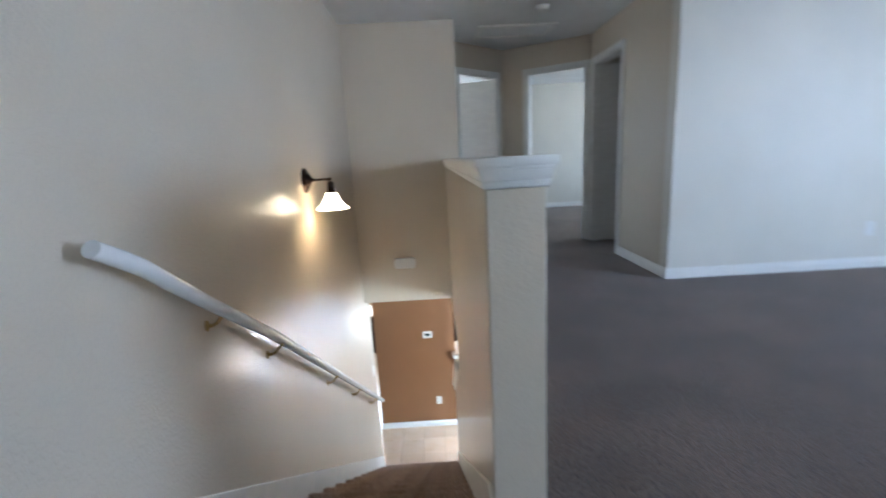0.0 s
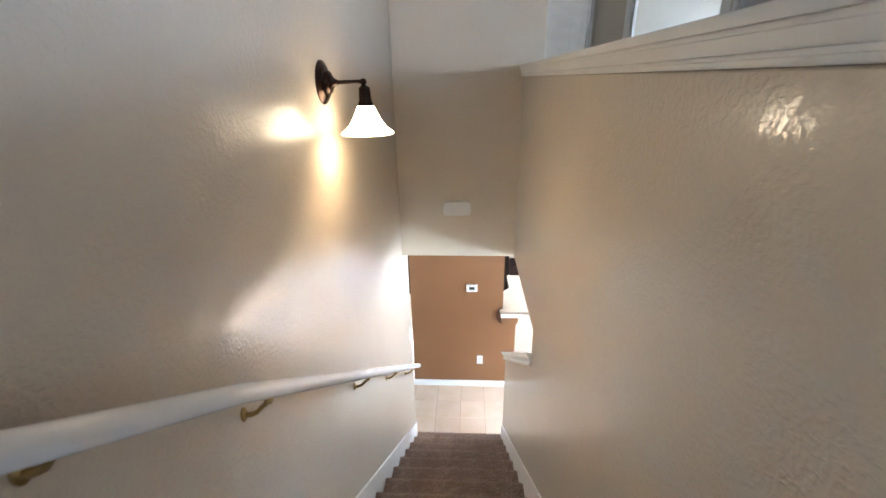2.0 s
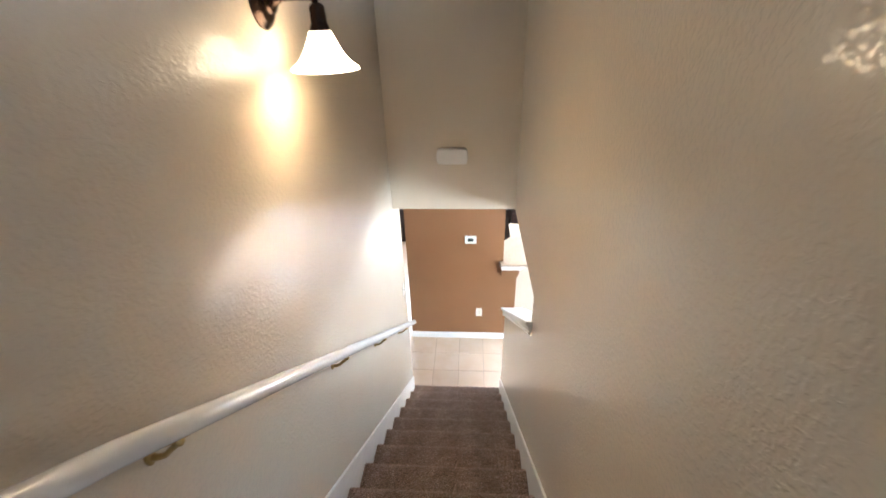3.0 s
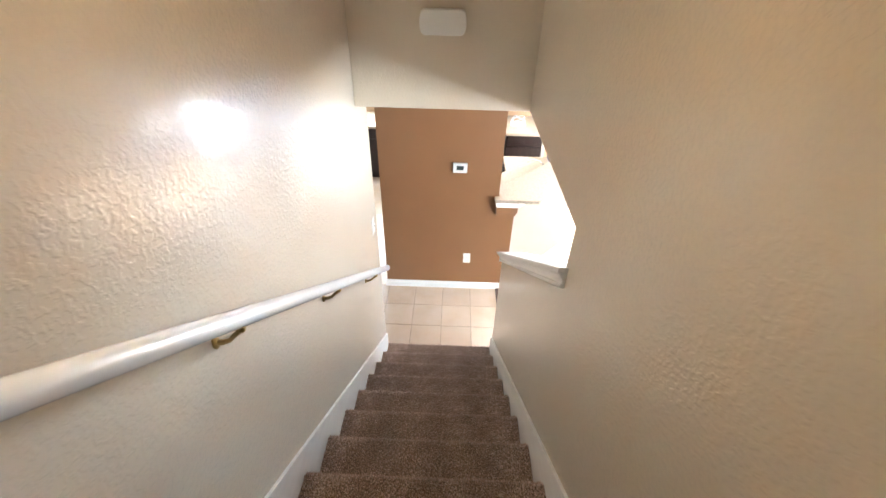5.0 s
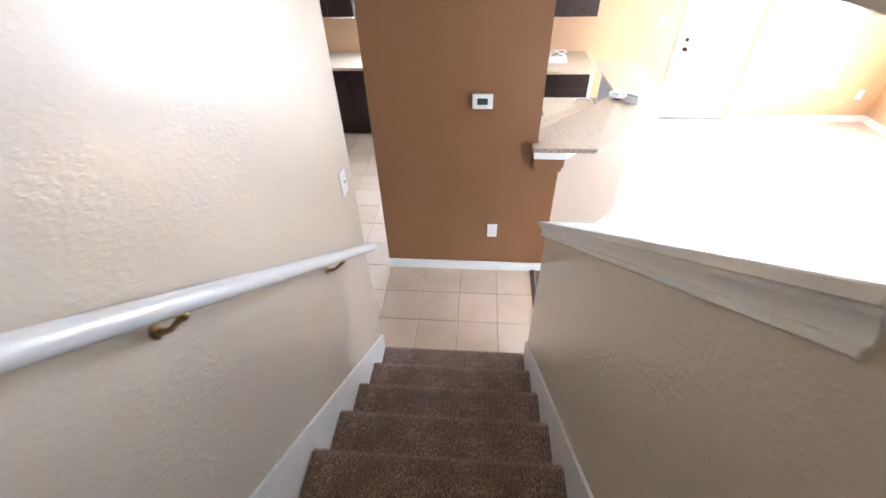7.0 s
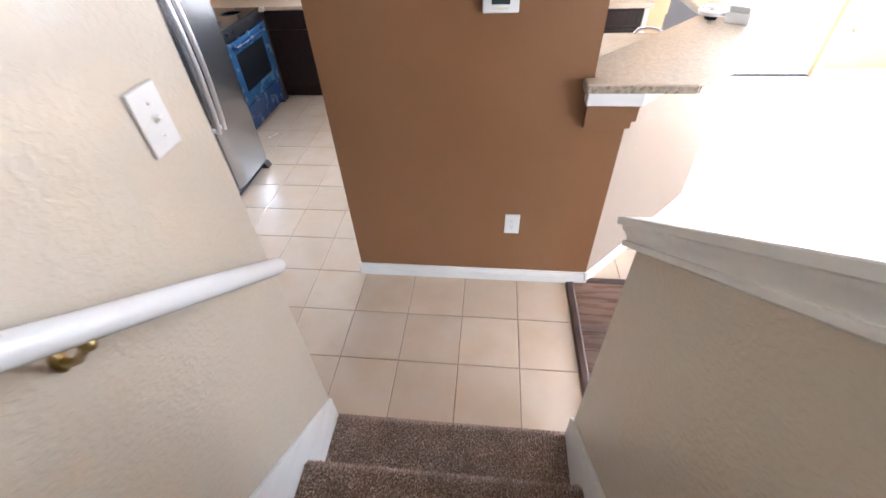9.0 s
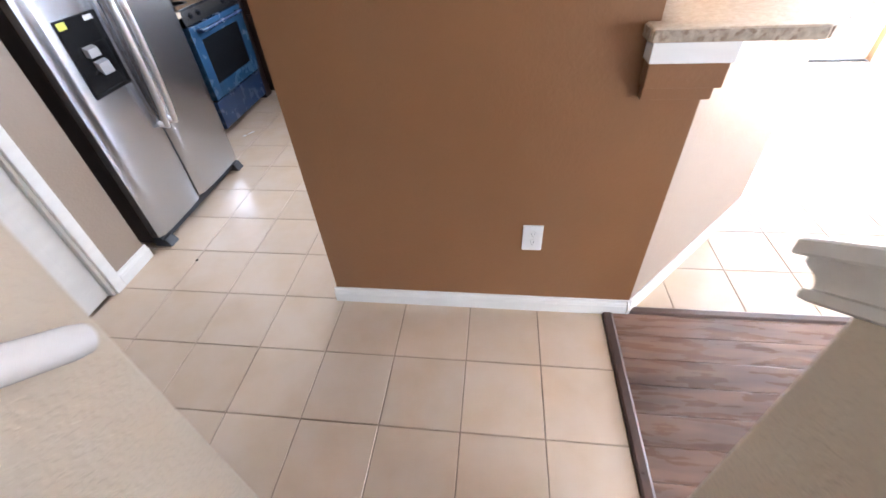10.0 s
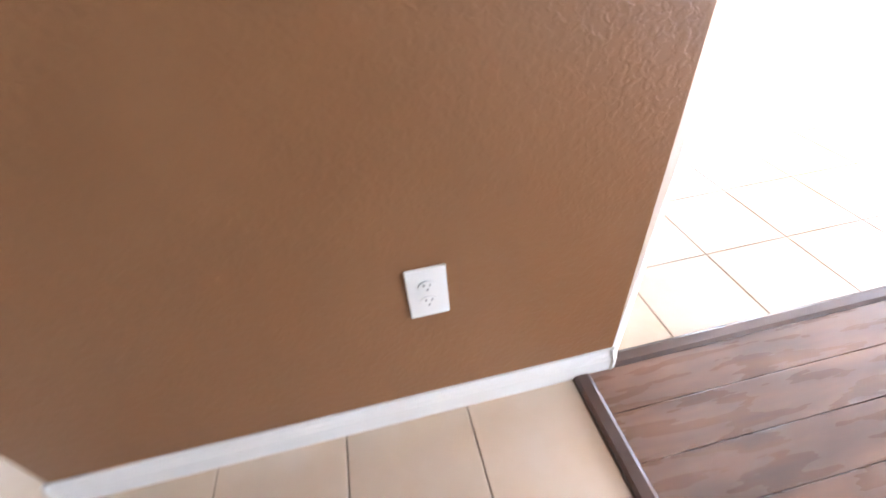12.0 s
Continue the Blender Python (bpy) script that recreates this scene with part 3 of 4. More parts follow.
window("window_1", Matrix.Translation((4.30, YN, 0.48)), 0.96, 1.54, "white framed window in bright daylight with sill")
kw = window("window_6", Matrix.Translation((-0.70, YN, 1.12)), 1.44, 1.0, "white framed kitchen window with an added sun-blocking blind")
# unseen slab outside the panes, added to stop the sun reaching the floor
part("shade", bm_box(0.003, 1.437, 0.115, 0.13, 0.0, 1.0), PAPER, kw, "unseen white blind added to keep the sun out")
window("window_2", Matrix.Translation((XE, -2.1, 0.55)) @ Matrix.Rotation(radians(-90), 4, "Z"), 2.4, 1.55, "white framed living room window")
# unseen window, added round the east fill lamp
window("window_unseen", Matrix.Translation((XE, 2.5, 0.5)) @ Matrix.Rotation(radians(-90), 4, "Z"), 1.6, 1.6, "unseen white framed dining window, added for side light")
window("window_3", Matrix.Translation((7.0, -4.4, 3.45)) @ Matrix.Rotation(radians(-90), 4, "Z"), 2.4, 1.6, "white framed loft window")
window("window_4", Matrix.Translation((5.5, -9.0, 3.45)) @ Matrix.Rotation(radians(180), 4, "Z"), 2.4, 1.6, "white framed loft window behind")
window("window_5", Matrix.Translation((5.5, 2.6, 3.5)) @ Matrix.Rotation(radians(-90), 4, "Z"), 1.4, 1.45, "white framed bedroom window")
window("window_8", Matrix.Translation((-0.2, 1.2, 3.5)) @ Matrix.Rotation(radians(90), 4, "Z"), 1.4, 1.45, "white framed bedroom window")

pd = thing("door_5", "white patio door with a tall glass pane in bright daylight", "door", kind="structure")
pd.location = (3.22, YN, 0)
part("casing", casing_bm(0.88, 2.05, 0.075), TRIM, pd)
leaf = part("leaf", join(bm_box(0.01, 0.14, 0.05, 0.095, 0.03, 2.03, 0.004), bm_box(0.74, 0.87, 0.05, 0.095, 0.03, 2.03, 0.004),
                         bm_box(0.14, 0.74, 0.05, 0.095, 0.03, 0.24, 0.004), bm_box(0.14, 0.74, 0.05, 0.095, 1.9, 2.03, 0.004)), TRIM, pd)
pane = part("pane", bm_box(0.14, 0.74, 0.07, 0.076, 0.24, 1.9), GLASS, leaf)
pane.visible_shadow = False
part("threshold", bm_box(0.0, 0.88, -0.004, 0.14, 0.006, 0.014, 0.002), RUBBER, pd)
for z, r in ((0.92, 0.027), (1.03, 0.024)):
    part("door_knob" if z < 1 else "deadbolt", bm_lathe([(0.0, -0.06 if z < 1 else -0.02), (r * 0.9, -0.05 if z < 1 else -0.018), (r, -0.04 if z < 1 else -0.01), (r * 0.6, -0.015 if z < 1 else -0.006), (r, 0.0)],
                                Matrix.Translation((0.075, 0.05, z)) @ Matrix.Rotation(radians(-90), 4, "X")), BRONZE, leaf, smooth=True)

# attic hatch in the hallway ceiling
hatch = thing("attic_hatch", "white attic hatch panel with trim in the ceiling", "hatch")
hatch.location = (1.93, -0.5, ZT)
part("panel", bm_box(-0.36, 0.36, -0.17, 0.17, -0.012, 0.0, 0.003), CEIL, hatch)
part("frame", join(bm_box(-0.42, 0.42, -0.23, -0.17, -0.022, 0.0, 0.004), bm_box(-0.42, 0.42, 0.17, 0.23, -0.022, 0.0, 0.004), bm_box(-0.42, -0.36, -0.17, 0.17, -0.022, 0, 0.004), bm_box(0.36, 0.42, -0.17, 0.17, -0.022, 0, 0.004)), TRIM, hatch)

cd = thing("smoke_detector", "white round smoke detector on the upstairs ceiling", "detector")
cd.location = (2.07, -1.22, ZT)
part("base", bm_lathe([(0.0, 0.0), (0.068, 0.0), (0.068, -0.010), (0.0, -0.010)], Matrix(), 32), PLASTIC, cd, smooth=True)
part("cover", bm_lathe([(0.062, -0.010), (0.060, -0.024), (0.050, -0.036), (0.030, -0.042), (0.0, -0.043)], Matrix(), 32), PLASTIC, cd, smooth=True)

# ---- handrail ----
rail = thing("handrail", "white painted round wooden handrail on brass brackets", "handrail")
RX, RS = 0.180, 0.728
def rail_z(y): return 1.101 + RS * (-0.74 - y)
pts = [(RX, -0.735, rail_z(-0.735))] + [(RX, y, rail_z(y)) for y in (-0.75, -2.0, -3.2, -3.7)] + [(RX, -4.10, 3.521), (RX, -4.335, 3.684), (RX, -4.42, 3.745), (RX, -4.49, 3.785), (RX, -4.572, 3.828)]
part("rail", bm_tube(pts, [0.021] + [0.0235] * 8 + [0.022], 20), RAILP, rail, smooth=True)
for y in (-1.20, -1.975, -2.69, -3.60, -4.06):
    z = rail_z(y)
    arm = part("bracket", bm_tube([(XL + 0.004, y, z - 0.080), (XL + 0.022, y, z - 0.079), (XL + 0.040, y, z - 0.070), (RX - 0.012, y, z - 0.052), (RX + 0.001, y, z - 0.040), (RX + 0.004, y, z - 0.024)], [0.008, 0.007, 0.0062, 0.0062, 0.0066, 0.007], 12), BRASS, rail, "small brass bracket", True)
    part("rose", bm_lathe([(0.0165, 0.0), (0.0165, 0.004), (0.013, 0.007), (0.009, 0.009), (0.0, 0.009)], Matrix.Translation((XL, y, z - 0.080)) @ Matrix.Rotation(radians(90), 4, "Y") @ Matrix.Diagonal((1.25, 0.8, 1, 1)), 20), BRASS, arm, smooth=True)
    part("bolt", bm_lathe([(0.0, -0.010), (0.006, -0.008), (0.0095, -0.002), (0.0095, 0.002), (0.006, 0.008), (0.0, 0.010)], Matrix.Translation((RX + 0.008, y + 0.004, z - 0.034)), 14), BRASS, arm, "shiny brass bolt head", True)
    part("strap", bm_prism([(y - 0.028, rail_z(y - 0.028) - 0.028), (y + 0.028, rail_z(y + 0.028) - 0.028), (y + 0.028, rail_z(y + 0.028) - 0.022), (y - 0.028, rail_z(y - 0.028) - 0.022)], "x", RX - 0.009, RX + 0.009), BRASS, arm)

# ---- sconce ----
SY, SZ = -2.66, 3.892
sc = thing("wall_sconce", "bronze wall sconce with a lit white bell shade", "lamp")
sc.location = (XL, SY, SZ)
turn_x = Matrix.Rotation(radians(90), 4, "Y")
part("backplate", bm_lathe([(0.083, 0.0), (0.083, 0.004), (0.079, 0.009), (0.070, 0.012), (0.066, 0.017), (0.056, 0.021), (0.046, 0.023), (0.044, 0.031), (0.036, 0.038), (0.024, 0.042), (0.015, 0.052), (0.010, 0.062), (0.0, 0.062)], turn_x, 40), BRONZE, sc, smooth=True)
part("arm", bm_tube([(0.055, 0, 0), (0.10, 0, 0.001), (0.150, 0, 0.001)], [0.0085, 0.0075, 0.0085], 14), BRONZE, sc, smooth=True)
part("knuckle", bm_lathe([(0.0, -0.014), (0.008, -0.012), (0.0135, -0.005), (0.014, 0.0), (0.0135, 0.005), (0.008, 0.012), (0.0, 0.014)], Matrix.Translation((0.163, 0, 0)), 20), BRONZE, sc, smooth=True)
part("socket", bm_lathe([(0.0, -0.012), (0.013, -0.013), (0.022, -0.022), (0.024, -0.05), (0.024, -0.066), (0.030, -0.080), (0.033, -0.088), (0.0, -0.088)], Matrix.Translation((0.166, 0, 0)), 28), BRONZE, sc, smooth=True)
shade_prof = [(0.031, -0.084), (0.034, -0.092), (0.042, -0.110), (0.052, -0.130), (0.064, -0.152), (0.080, -0.172), (0.098, -0.186), (0.106, -0.193), (0.105, -0.197), (0.096, -0.190), (0.078, -0.176), (0.061, -0.155), (0.049, -0.132), (0.039, -0.111), (0.031, -0.093)]
part("shade", bm_lathe(shade_prof, Matrix.Translation((0.166, 0, 0)), 48), SHADE, sc, "glowing white frosted bell shade", True)


# ---- small wall fittings ----
def plate(name, label, m, w, h, category, kind_of="outlet", material=PLASTIC):
    """A cover plate: x along the wall, z up, -y towards the room."""
    d = thing(name, label, category)
    d.matrix_world = m
    part("plate", bm_box(-w / 2, w / 2, -0.007, 0.0, -h / 2, h / 2, 0.003), material, d)
    if kind_of == "outlet":
        for z in (-0.02, 0.02):
            r = part("receptacle", bm_prism([(0.0165 * math.cos(a), z + 0.0145 * math.sin(a)) for a in [radians(k * 22.5) for k in range(16)]], "y", -0.0095, -0.006), material, d)
            for x, hh in ((-0.006, 0.008), (0.006, 0.006)):
                part("slot", bm_box(x - 0.001, x + 0.001, -0.0100, -0.009, z + 0.001, z + 0.001 + hh), SLOT, r)
            part("ground_hole", bm_prism([(0.0022 * math.cos(a), z - 0.008 + 0.0022 * math.sin(a)) for a in [radians(k * 45) for k in range(8)]], "y", -0.0100, -0.009), SLOT, r)
    if kind_of == "switch":
        part("toggle", bm_prism([(-0.007, -0.006), (-0.020, 0.004), (-0.018, 0.010), (-0.007, 0.008)], "x", -0.005, 0.005), material, d)
        for z in (-0.03, 0.03):
            part("screw", bm_lathe([(0.003, 0.0), (0.003, 0.001), (0.0, 0.0012)], Matrix.Translation((0, -0.007, z)) @ Matrix.Rotation(radians(90), 4, "X"), 10), CHROME, d)
    return d


plate("wall_outlet", "white duplex outlet plate on the brown wall", Matrix.Translation((0.859, YW, 0.426)), 0.078, 0.126, "outlet")
plate("wall_outlet", "white outlet plate on the cream loft wall", Matrix.Translation((4.62, -2.06, 3.22)), 0.075, 0.12, "outlet")
plate("wall_outlet", "white outlet plate on the apricot wall", Matrix.Translation((5.66, YN, 0.37)), 0.075, 0.12, "outlet")
plate("light_switch", "white toggle switch plate on the stair wall", Matrix.Translation((XL, -0.815, 1.545)) @ Matrix.Rotation(radians(90), 4, "Z"), 0.078, 0.122, "switch", "switch")
plate("light_switch", "white switch plate beside the patio door", Matrix.Translation((2.93, YN, 1.25)), 0.078, 0.122, "switch", "switch")

th = thing("thermostat", "white thermostat with dark display on brown wall", "thermostat")
th.location = (0.744, YW, 1.492)
part("body", bm_box(-0.067, 0.067, -0.026, 0, -0.048, 0.048, 0.006, 3), PLASTIC, th)
part("display", bm_box(-0.034, 0.034, -0.0285, -0.024, -0.018, 0.024, 0.001), LCD, th, "dark display")
part("button_strip", bm_box(-0.03, 0.03, -0.0275, -0.024, -0.036, -0.027, 0.001), PLASTIC_OFF, th)

chime = thing("door_chime", "white door chime cover with rounded ends", "door chime")
chime.location = (0.600, YH, 2.895)
outline = [(-0.093, -0.058), (0.093, -0.058)] + [(0.117 - 0.024 * (1 - math.cos(radians(a))), -0.058 + 0.116 * (a + 60) / 120) for a in range(-50, 60, 10)] + [(0.093, 0.058), (-0.093, 0.058)]
outline += [(-0.117 + 0.024 * (1 - math.cos(radians(a))), 0.058 - 0.116 * (a + 60) / 120) for a in range(-50, 60, 10)]
part("cover", bm_prism(outline, "y", -0.045, 0.0, 0.006, 2), PLASTIC, chime)

# ---- breakfast bar ----
def band(name, off, z0, z1, front, side, left):
    """A moulding band that wraps the bar wall's outside by off: a front piece and a long side piece, mitred."""
    k = off * 0.414
    setting(name + "_front", bm_prism([(left, YW + 0.0), (left, YW - off), (1.304 + k, YW - off), (1.304, YW)], "z", z0, z1, 0.003), front, "stepped moulding under the breakfast bar", "moulding")
    setting(name + "_side", bm_prism([(1.3045, YW + 0.001), (1.3045 + k, YW - off + 0.001), (2.07 + off, 1.12 - k), (2.07 + off, 2.05), (2.05, 2.05), (2.05, 1.13), (1.30, 0.34)], "z", z0, z1, 0.003), side, "stepped moulding under the breakfast bar", "moulding")


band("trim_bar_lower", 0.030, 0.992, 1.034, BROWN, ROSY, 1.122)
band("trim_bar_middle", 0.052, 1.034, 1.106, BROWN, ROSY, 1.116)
band("trim_bar_white", 0.064, 1.106, 1.163, TRIM, TRIM, 1.110)
setting("bar_core", bm_prism([(1.14, YW + 0.002), (1.30, YW + 0.002), (2.05, 1.13), (2.05, 2.04), (1.95, 2.04), (1.95, 1.18), (1.25, 0.43), (1.14, 0.43)], "z", 0.994, 1.163), BROWN, "brown core under the bar top", "wall")
bar = bm_prism([(1.096, 0.226), (1.518, 0.226), (2.262, 0.99), (2.275, 2.12), (1.87, 2.12), (1.87, 1.25), (1.50, 0.85), (1.14, 0.50), (1.14, YW - 0.002), (1.096, YW - 0.002)], "z", 1.163, 1.201, 0.007, 3)
bar_top = thing("bar_top", "beige speckled granite breakfast bar top on brown half wall", "countertop")
part("slab", bar, GRANITE, bar_top, smooth=True)
for k, (p, q) in enumerate((((1.096, 0.226), (1.518, 0.226)), ((1.518, 0.226), (2.262, 0.99)), ((2.262, 0.99), (2.275, 2.12)), ((1.096, YW - 0.003), (1.096, 0.226)))):
    p, q = Vector((*p, 0)), Vector((*q, 0))
    bm = bm_box(0.004, (q - p).length - 0.004, -0.004, 0.004, 1.1655, 1.1960, 0.0025)
    bm.transform(Matrix.Translation(p) @ Matrix.Rotation(math.atan2((q - p).y, (q - p).x), 4, "Z"))
    part("edge", bm, GRANITE_EDGE, bar_top, "rough brown speckled edge")


# ---- kitchen ----
def cabinet(name, m, w, d, h, label, drawers=True, toe=0.1, doors=2, group="base cabinets"):
    """A cabinet unit: x along, front at y=0 facing -y, body behind."""
    c = thing(name, label, "cabinet", group)
    c.matrix_world = m
    body = bm_box(0.001, w - 0.001, 0.02, d, toe, h)
    if toe:
        body = join(body, bm_box(0.001, w - 0.001, 0.09, d, 0.0, toe))
    part("body", body, ESPRESSO, c)
    z1 = h - 0.012

    def front(nm, x0, x1, z0, zz):
        f = part(nm, join(bm_box(x0, x1, 0.004, 0.021, z0, zz), bm_box(x0, x1, 0.0, 0.005, z0, z0 + 0.045, 0.0015), bm_box(x0, x1, 0.0, 0.005, zz - 0.045, zz, 0.0015),
                          bm_box(x0, x0 + 0.05, 0.0, 0.005, z0 + 0.045, zz - 0.045, 0.0015), bm_box(x1 - 0.05, x1, 0.0, 0.005, z0 + 0.045, zz - 0.045, 0.0015)), ESPRESSO, c)
        return f
    if drawers:
        front("drawer", 0.006, w - 0.006, z1 - 0.16, z1)
        z1 -= 0.17
    for k in range(doors):
        front("cabinet_door", 0.006 + k * (w - 0.012) / doors + 0.002, 0.006 + (k + 1) * (w - 0.012) / doors - 0.002, toe + 0.012, z1)
    return c


for x in (-1.50, -0.90, -0.30, 0.30):
    cabinet("base_cabinet", Matrix.Translation((x, 2.87, 0)), 0.60, 0.605, 0.872, "dark espresso base cabinet with drawer under granite", True, 0.1, 1)
cabinet("base_cabinet", Matrix.Translation((0.90, 2.87, 0)), 0.56, 0.605, 0.872, "dark espresso base cabinet with drawer under granite", True, 0.1, 1)
cb = thing("base_cabinet", "dark espresso bank of drawers with cream end panel", "cabinet", "base cabinets")
cb.location = (1.46, 2.74, 0)
part("body", join(bm_box(0.001, 0.54, 0.02, 0.735, 0.1, 0.872), bm_box(0.001, 0.54, 0.09, 0.735, 0.0, 0.1)), ESPRESSO, cb)
for z0, z1 in ((0.70, 0.86), (0.41, 0.69), (0.11, 0.40)):
    part("drawer", join(bm_box(0.008, 0.53, 0.004, 0.021, z0, z1), bm_box(0.008, 0.53, 0, 0.005, z0, z0 + 0.03, 0.001), bm_box(0.008, 0.53, 0, 0.005, z1 - 0.03, z1, 0.001),
                        bm_box(0.008, 0.04, 0, 0.005, z0 + 0.03, z1 - 0.03, 0.001), bm_box(0.50, 0.53, 0, 0.005, z0 + 0.03, z1 - 0.03, 0.001)), ESPRESSO, cb)
part("end_panel", bm_box(0.54, 0.58, 0.0, 0.735, 0.0, 0.872, 0.002), LIGHT_PAINT, cb, "cream end panel")

counter = bm_prism([(-2.115, 2.815), (1.44, 2.815), (1.44, 2.70), (2.06, 2.70), (2.06, YN - 0.004), (-2.115, YN - 0.004)], "z", 0.874, 0.912, 0.005)
tagged(new("countertop", mesh_of("countertop", counter, GRANITE, True)), "beige granite countertop on dark cabinets along the wall", "countertop")
side = bm_prism([(-2.115, 2.775), (-1.44, 2.775), (-1.44, 2.813), (-2.115, 2.813)], "z", 0.874, 0.912, 0.003)
tagged(new("countertop", mesh_of("countertop", side, GRANITE, True)), "narrow beige granite filler beside the range", "countertop")
gap = bm_prism([(-2.115, 1.57), (-1.46, 1.57), (-1.46, 1.995), (-2.115, 1.995)], "z", 0.874, 0.912, 0.005)
tagged(new("countertop", mesh_of("countertop", gap, GRANITE, True)), "short beige granite countertop between refrigerator and range", "countertop")
cabinet("base_cabinet", Matrix.Translation((-1.49, 1.575, 0)) @ Matrix.Rotation(radians(90), 4, "Z"), 0.42, 0.62, 0.872, "narrow dark espresso base cabinet beside the range", True, 0.1, 1)
corner_c = thing("base_cabinet", "dark espresso corner base cabinet", "cabinet", "base cabinets")
part("body", join(bm_box(-2.11, -1.50, 2.89, YN - 0.006, 0.1, 0.872), bm_box(-2.11, -1.505, 2.96, YN - 0.006, 0, 0.1)), ESPRESSO, corner_c)
part("filler", bm_box(-2.11, -1.49, 2.775, 2.888, 0.0, 0.872, 0.002), ESPRESSO, corner_c)
for x, w in ((-2.11, 0.65), (-1.455, 0.655)):
    cabinet("wall_cabinet", Matrix.Translation((x, 3.15, 1.395)), w, 0.325, 0.76, "dark espresso wall cabinet with framed doors", False, 0.0, 2, "wall cabinets")
for x, w in ((0.85, 0.60), (1.455, 0.60)):
    cabinet("wall_cabinet", Matrix.Translation((x, 3.15, 1.375)), w, 0.325, 0.76, "dark espresso wall cabinet with framed doors", False, 0.0, 2, "wall cabinets")
ul = thing("under_cabinet_light", "slim white light bar under a wall cabinet", "lamp")
ul.location = (-0.98, 3.22, 1.395)
part("housing", bm_box(-0.12, 0.15, -0.03, 0.03, -0.022, 0.0, 0.004), PLASTIC, ul)

# sink counter behind the bar
sinkc = bm_prism([(0.55, 0.432), (1.25, 0.432), (1.938, 1.19), (1.938, 1.90), (1.33, 1.90), (1.33, 1.46), (0.97, 1.06), (0.55, 1.06)], "z", 0.874, 0.912, 0.005)
tagged(new("countertop", mesh_of("countertop", sinkc, GRANITE, True)), "beige granite sink countertop below the raised bar", "countertop")
sinkb = thing("base_cabinet", "dark espresso sink cabinet under granite", "cabinet", "base cabinets")
part("body", bm_prism([(0.58, 0.434), (1.25, 0.434), (1.935, 1.195), (1.935, 1.88), (1.37, 1.88), (1.37, 1.44), (0.99, 1.02), (0.58, 1.02)], "z", 0.0, 0.872, 0.002), ESPRESSO, sinkb)
part("splash", bm_prism([(1.25, 0.434), (1.27, 0.434), (1.93, 1.17), (1.93, 1.90), (1.90, 1.90), (1.90, 1.20)], "z", 0.914, 1.16), SPLASH_SHADED, sinkb, "backsplash with its shade put into the grey")
fau = thing("faucet", "low chrome kitchen faucet on the sink counter", "faucet")
fau.location = (1.77, 1.42, 0.912)
part("base", bm_lathe([(0.03, 0), (0.03, 0.008), (0.02, 0.02), (0.016, 0.05), (0.0, 0.05)]), CHROME, fau, smooth=True)
part("spout", bm_tube([(0, 0, 0.03), (0, 0, 0.09), (-0.015, 0.008, 0.125), (-0.05, 0.028, 0.145), (-0.10, 0.056, 0.148), (-0.15, 0.084, 0.135), (-0.165, 0.092, 0.105)], [0.016, 0.015, 0.014, 0.013, 0.012, 0.012, 0.013]), CHROME, fau, smooth=True)
part("lever", bm_tube([(0.015, 0, 0.045), (0.05, -0.01, 0.07), (0.08, -0.015, 0.075)], 0.006), CHROME, fau, smooth=True)

# loose things on the bar and counter
det = thing("smoke_detector", "white round plastic detector lying on granite", "detector")
det.location = (1.85, 1.11, 1.201)
part("base", bm_lathe([(0.0, 0.0), (0.03, 0.0), (0.03, 0.022), (0.0, 0.022)], Matrix(), 24), BLACK, det, smooth=True)
part("cover", bm_lathe([(0.052, 0.022), (0.068, 0.026), (0.070, 0.042), (0.060, 0.052), (0.046, 0.055), (0.044, 0.062), (0.030, 0.066), (0.0, 0.068)], Matrix(), 32), PLASTIC, det, smooth=True)
for k in range(6):
    a = radians(60 * k)
    part("slot", bm_box(-0.008, 0.008, -0.002, 0.002, 0.0, 0.003), SLOT, det).matrix_local = Matrix.Translation((0.052 * math.cos(a), 0.052 * math.sin(a), 0.0525)) @ Matrix.Rotation(a + math.pi / 2, 4, "Z")
bx = thing("small_box", "small white cardboard box leaning on granite", "box")
bx.matrix_world = Matrix.Translation((1.975, 1.065, 1.203)) @ Matrix.Rotation(radians(-35), 4, "Z")
part("box", bm_box(-0.055, 0.055, -0.075, 0.075, 0.0, 0.05, 0.003), PAPER, bx)
part("flap", bm_prism([(-0.065, 0.05), (-0.062, 0.05), (-0.10, 0.085), (-0.103, 0.083)], "x", -0.045, 0.045), PAPER, bx)
tray = thing("white_box", "flat white box with coiled white cord on counter", "box")
tray.location = (1.66, 3.05, 0.912)
part("box", bm_box(-0.12, 0.10, -0.06, 0.06, 0.0, 0.045, 0.006), PLASTIC, tray)
cord = [(0.0 + 0.10 * math.cos(a) + 0.02 * math.sin(2.3 * a), 0.13 + 0.05 * math.sin(a), 0.02 + 0.035 * (1 + math.sin(1.7 * a))) for a in [radians(k) for k in range(0, 720, 18)]]
part("cord", bm_tube(cord, 0.006, 8), PLASTIC, tray, smooth=True)

# ---- refrigerator ----
fr = thing("refrigerator", "stainless steel side-by-side refrigerator with black water dispenser", "refrigerator")
fr.matrix_world = Matrix.Translation((-1.13, 0.62, 0)) @ Matrix.Rotation(radians(90), 4, "Z")   # x: along its front, -y: towards the room
FW, FH, SEAM = 0.915, 1.76, 0.42
part("body", bm_box(0.004, FW - 0.004, 0.075, 0.82, 0.03, FH - 0.02, 0.006), FRIDGE_SIDE, fr, "dark side panels")


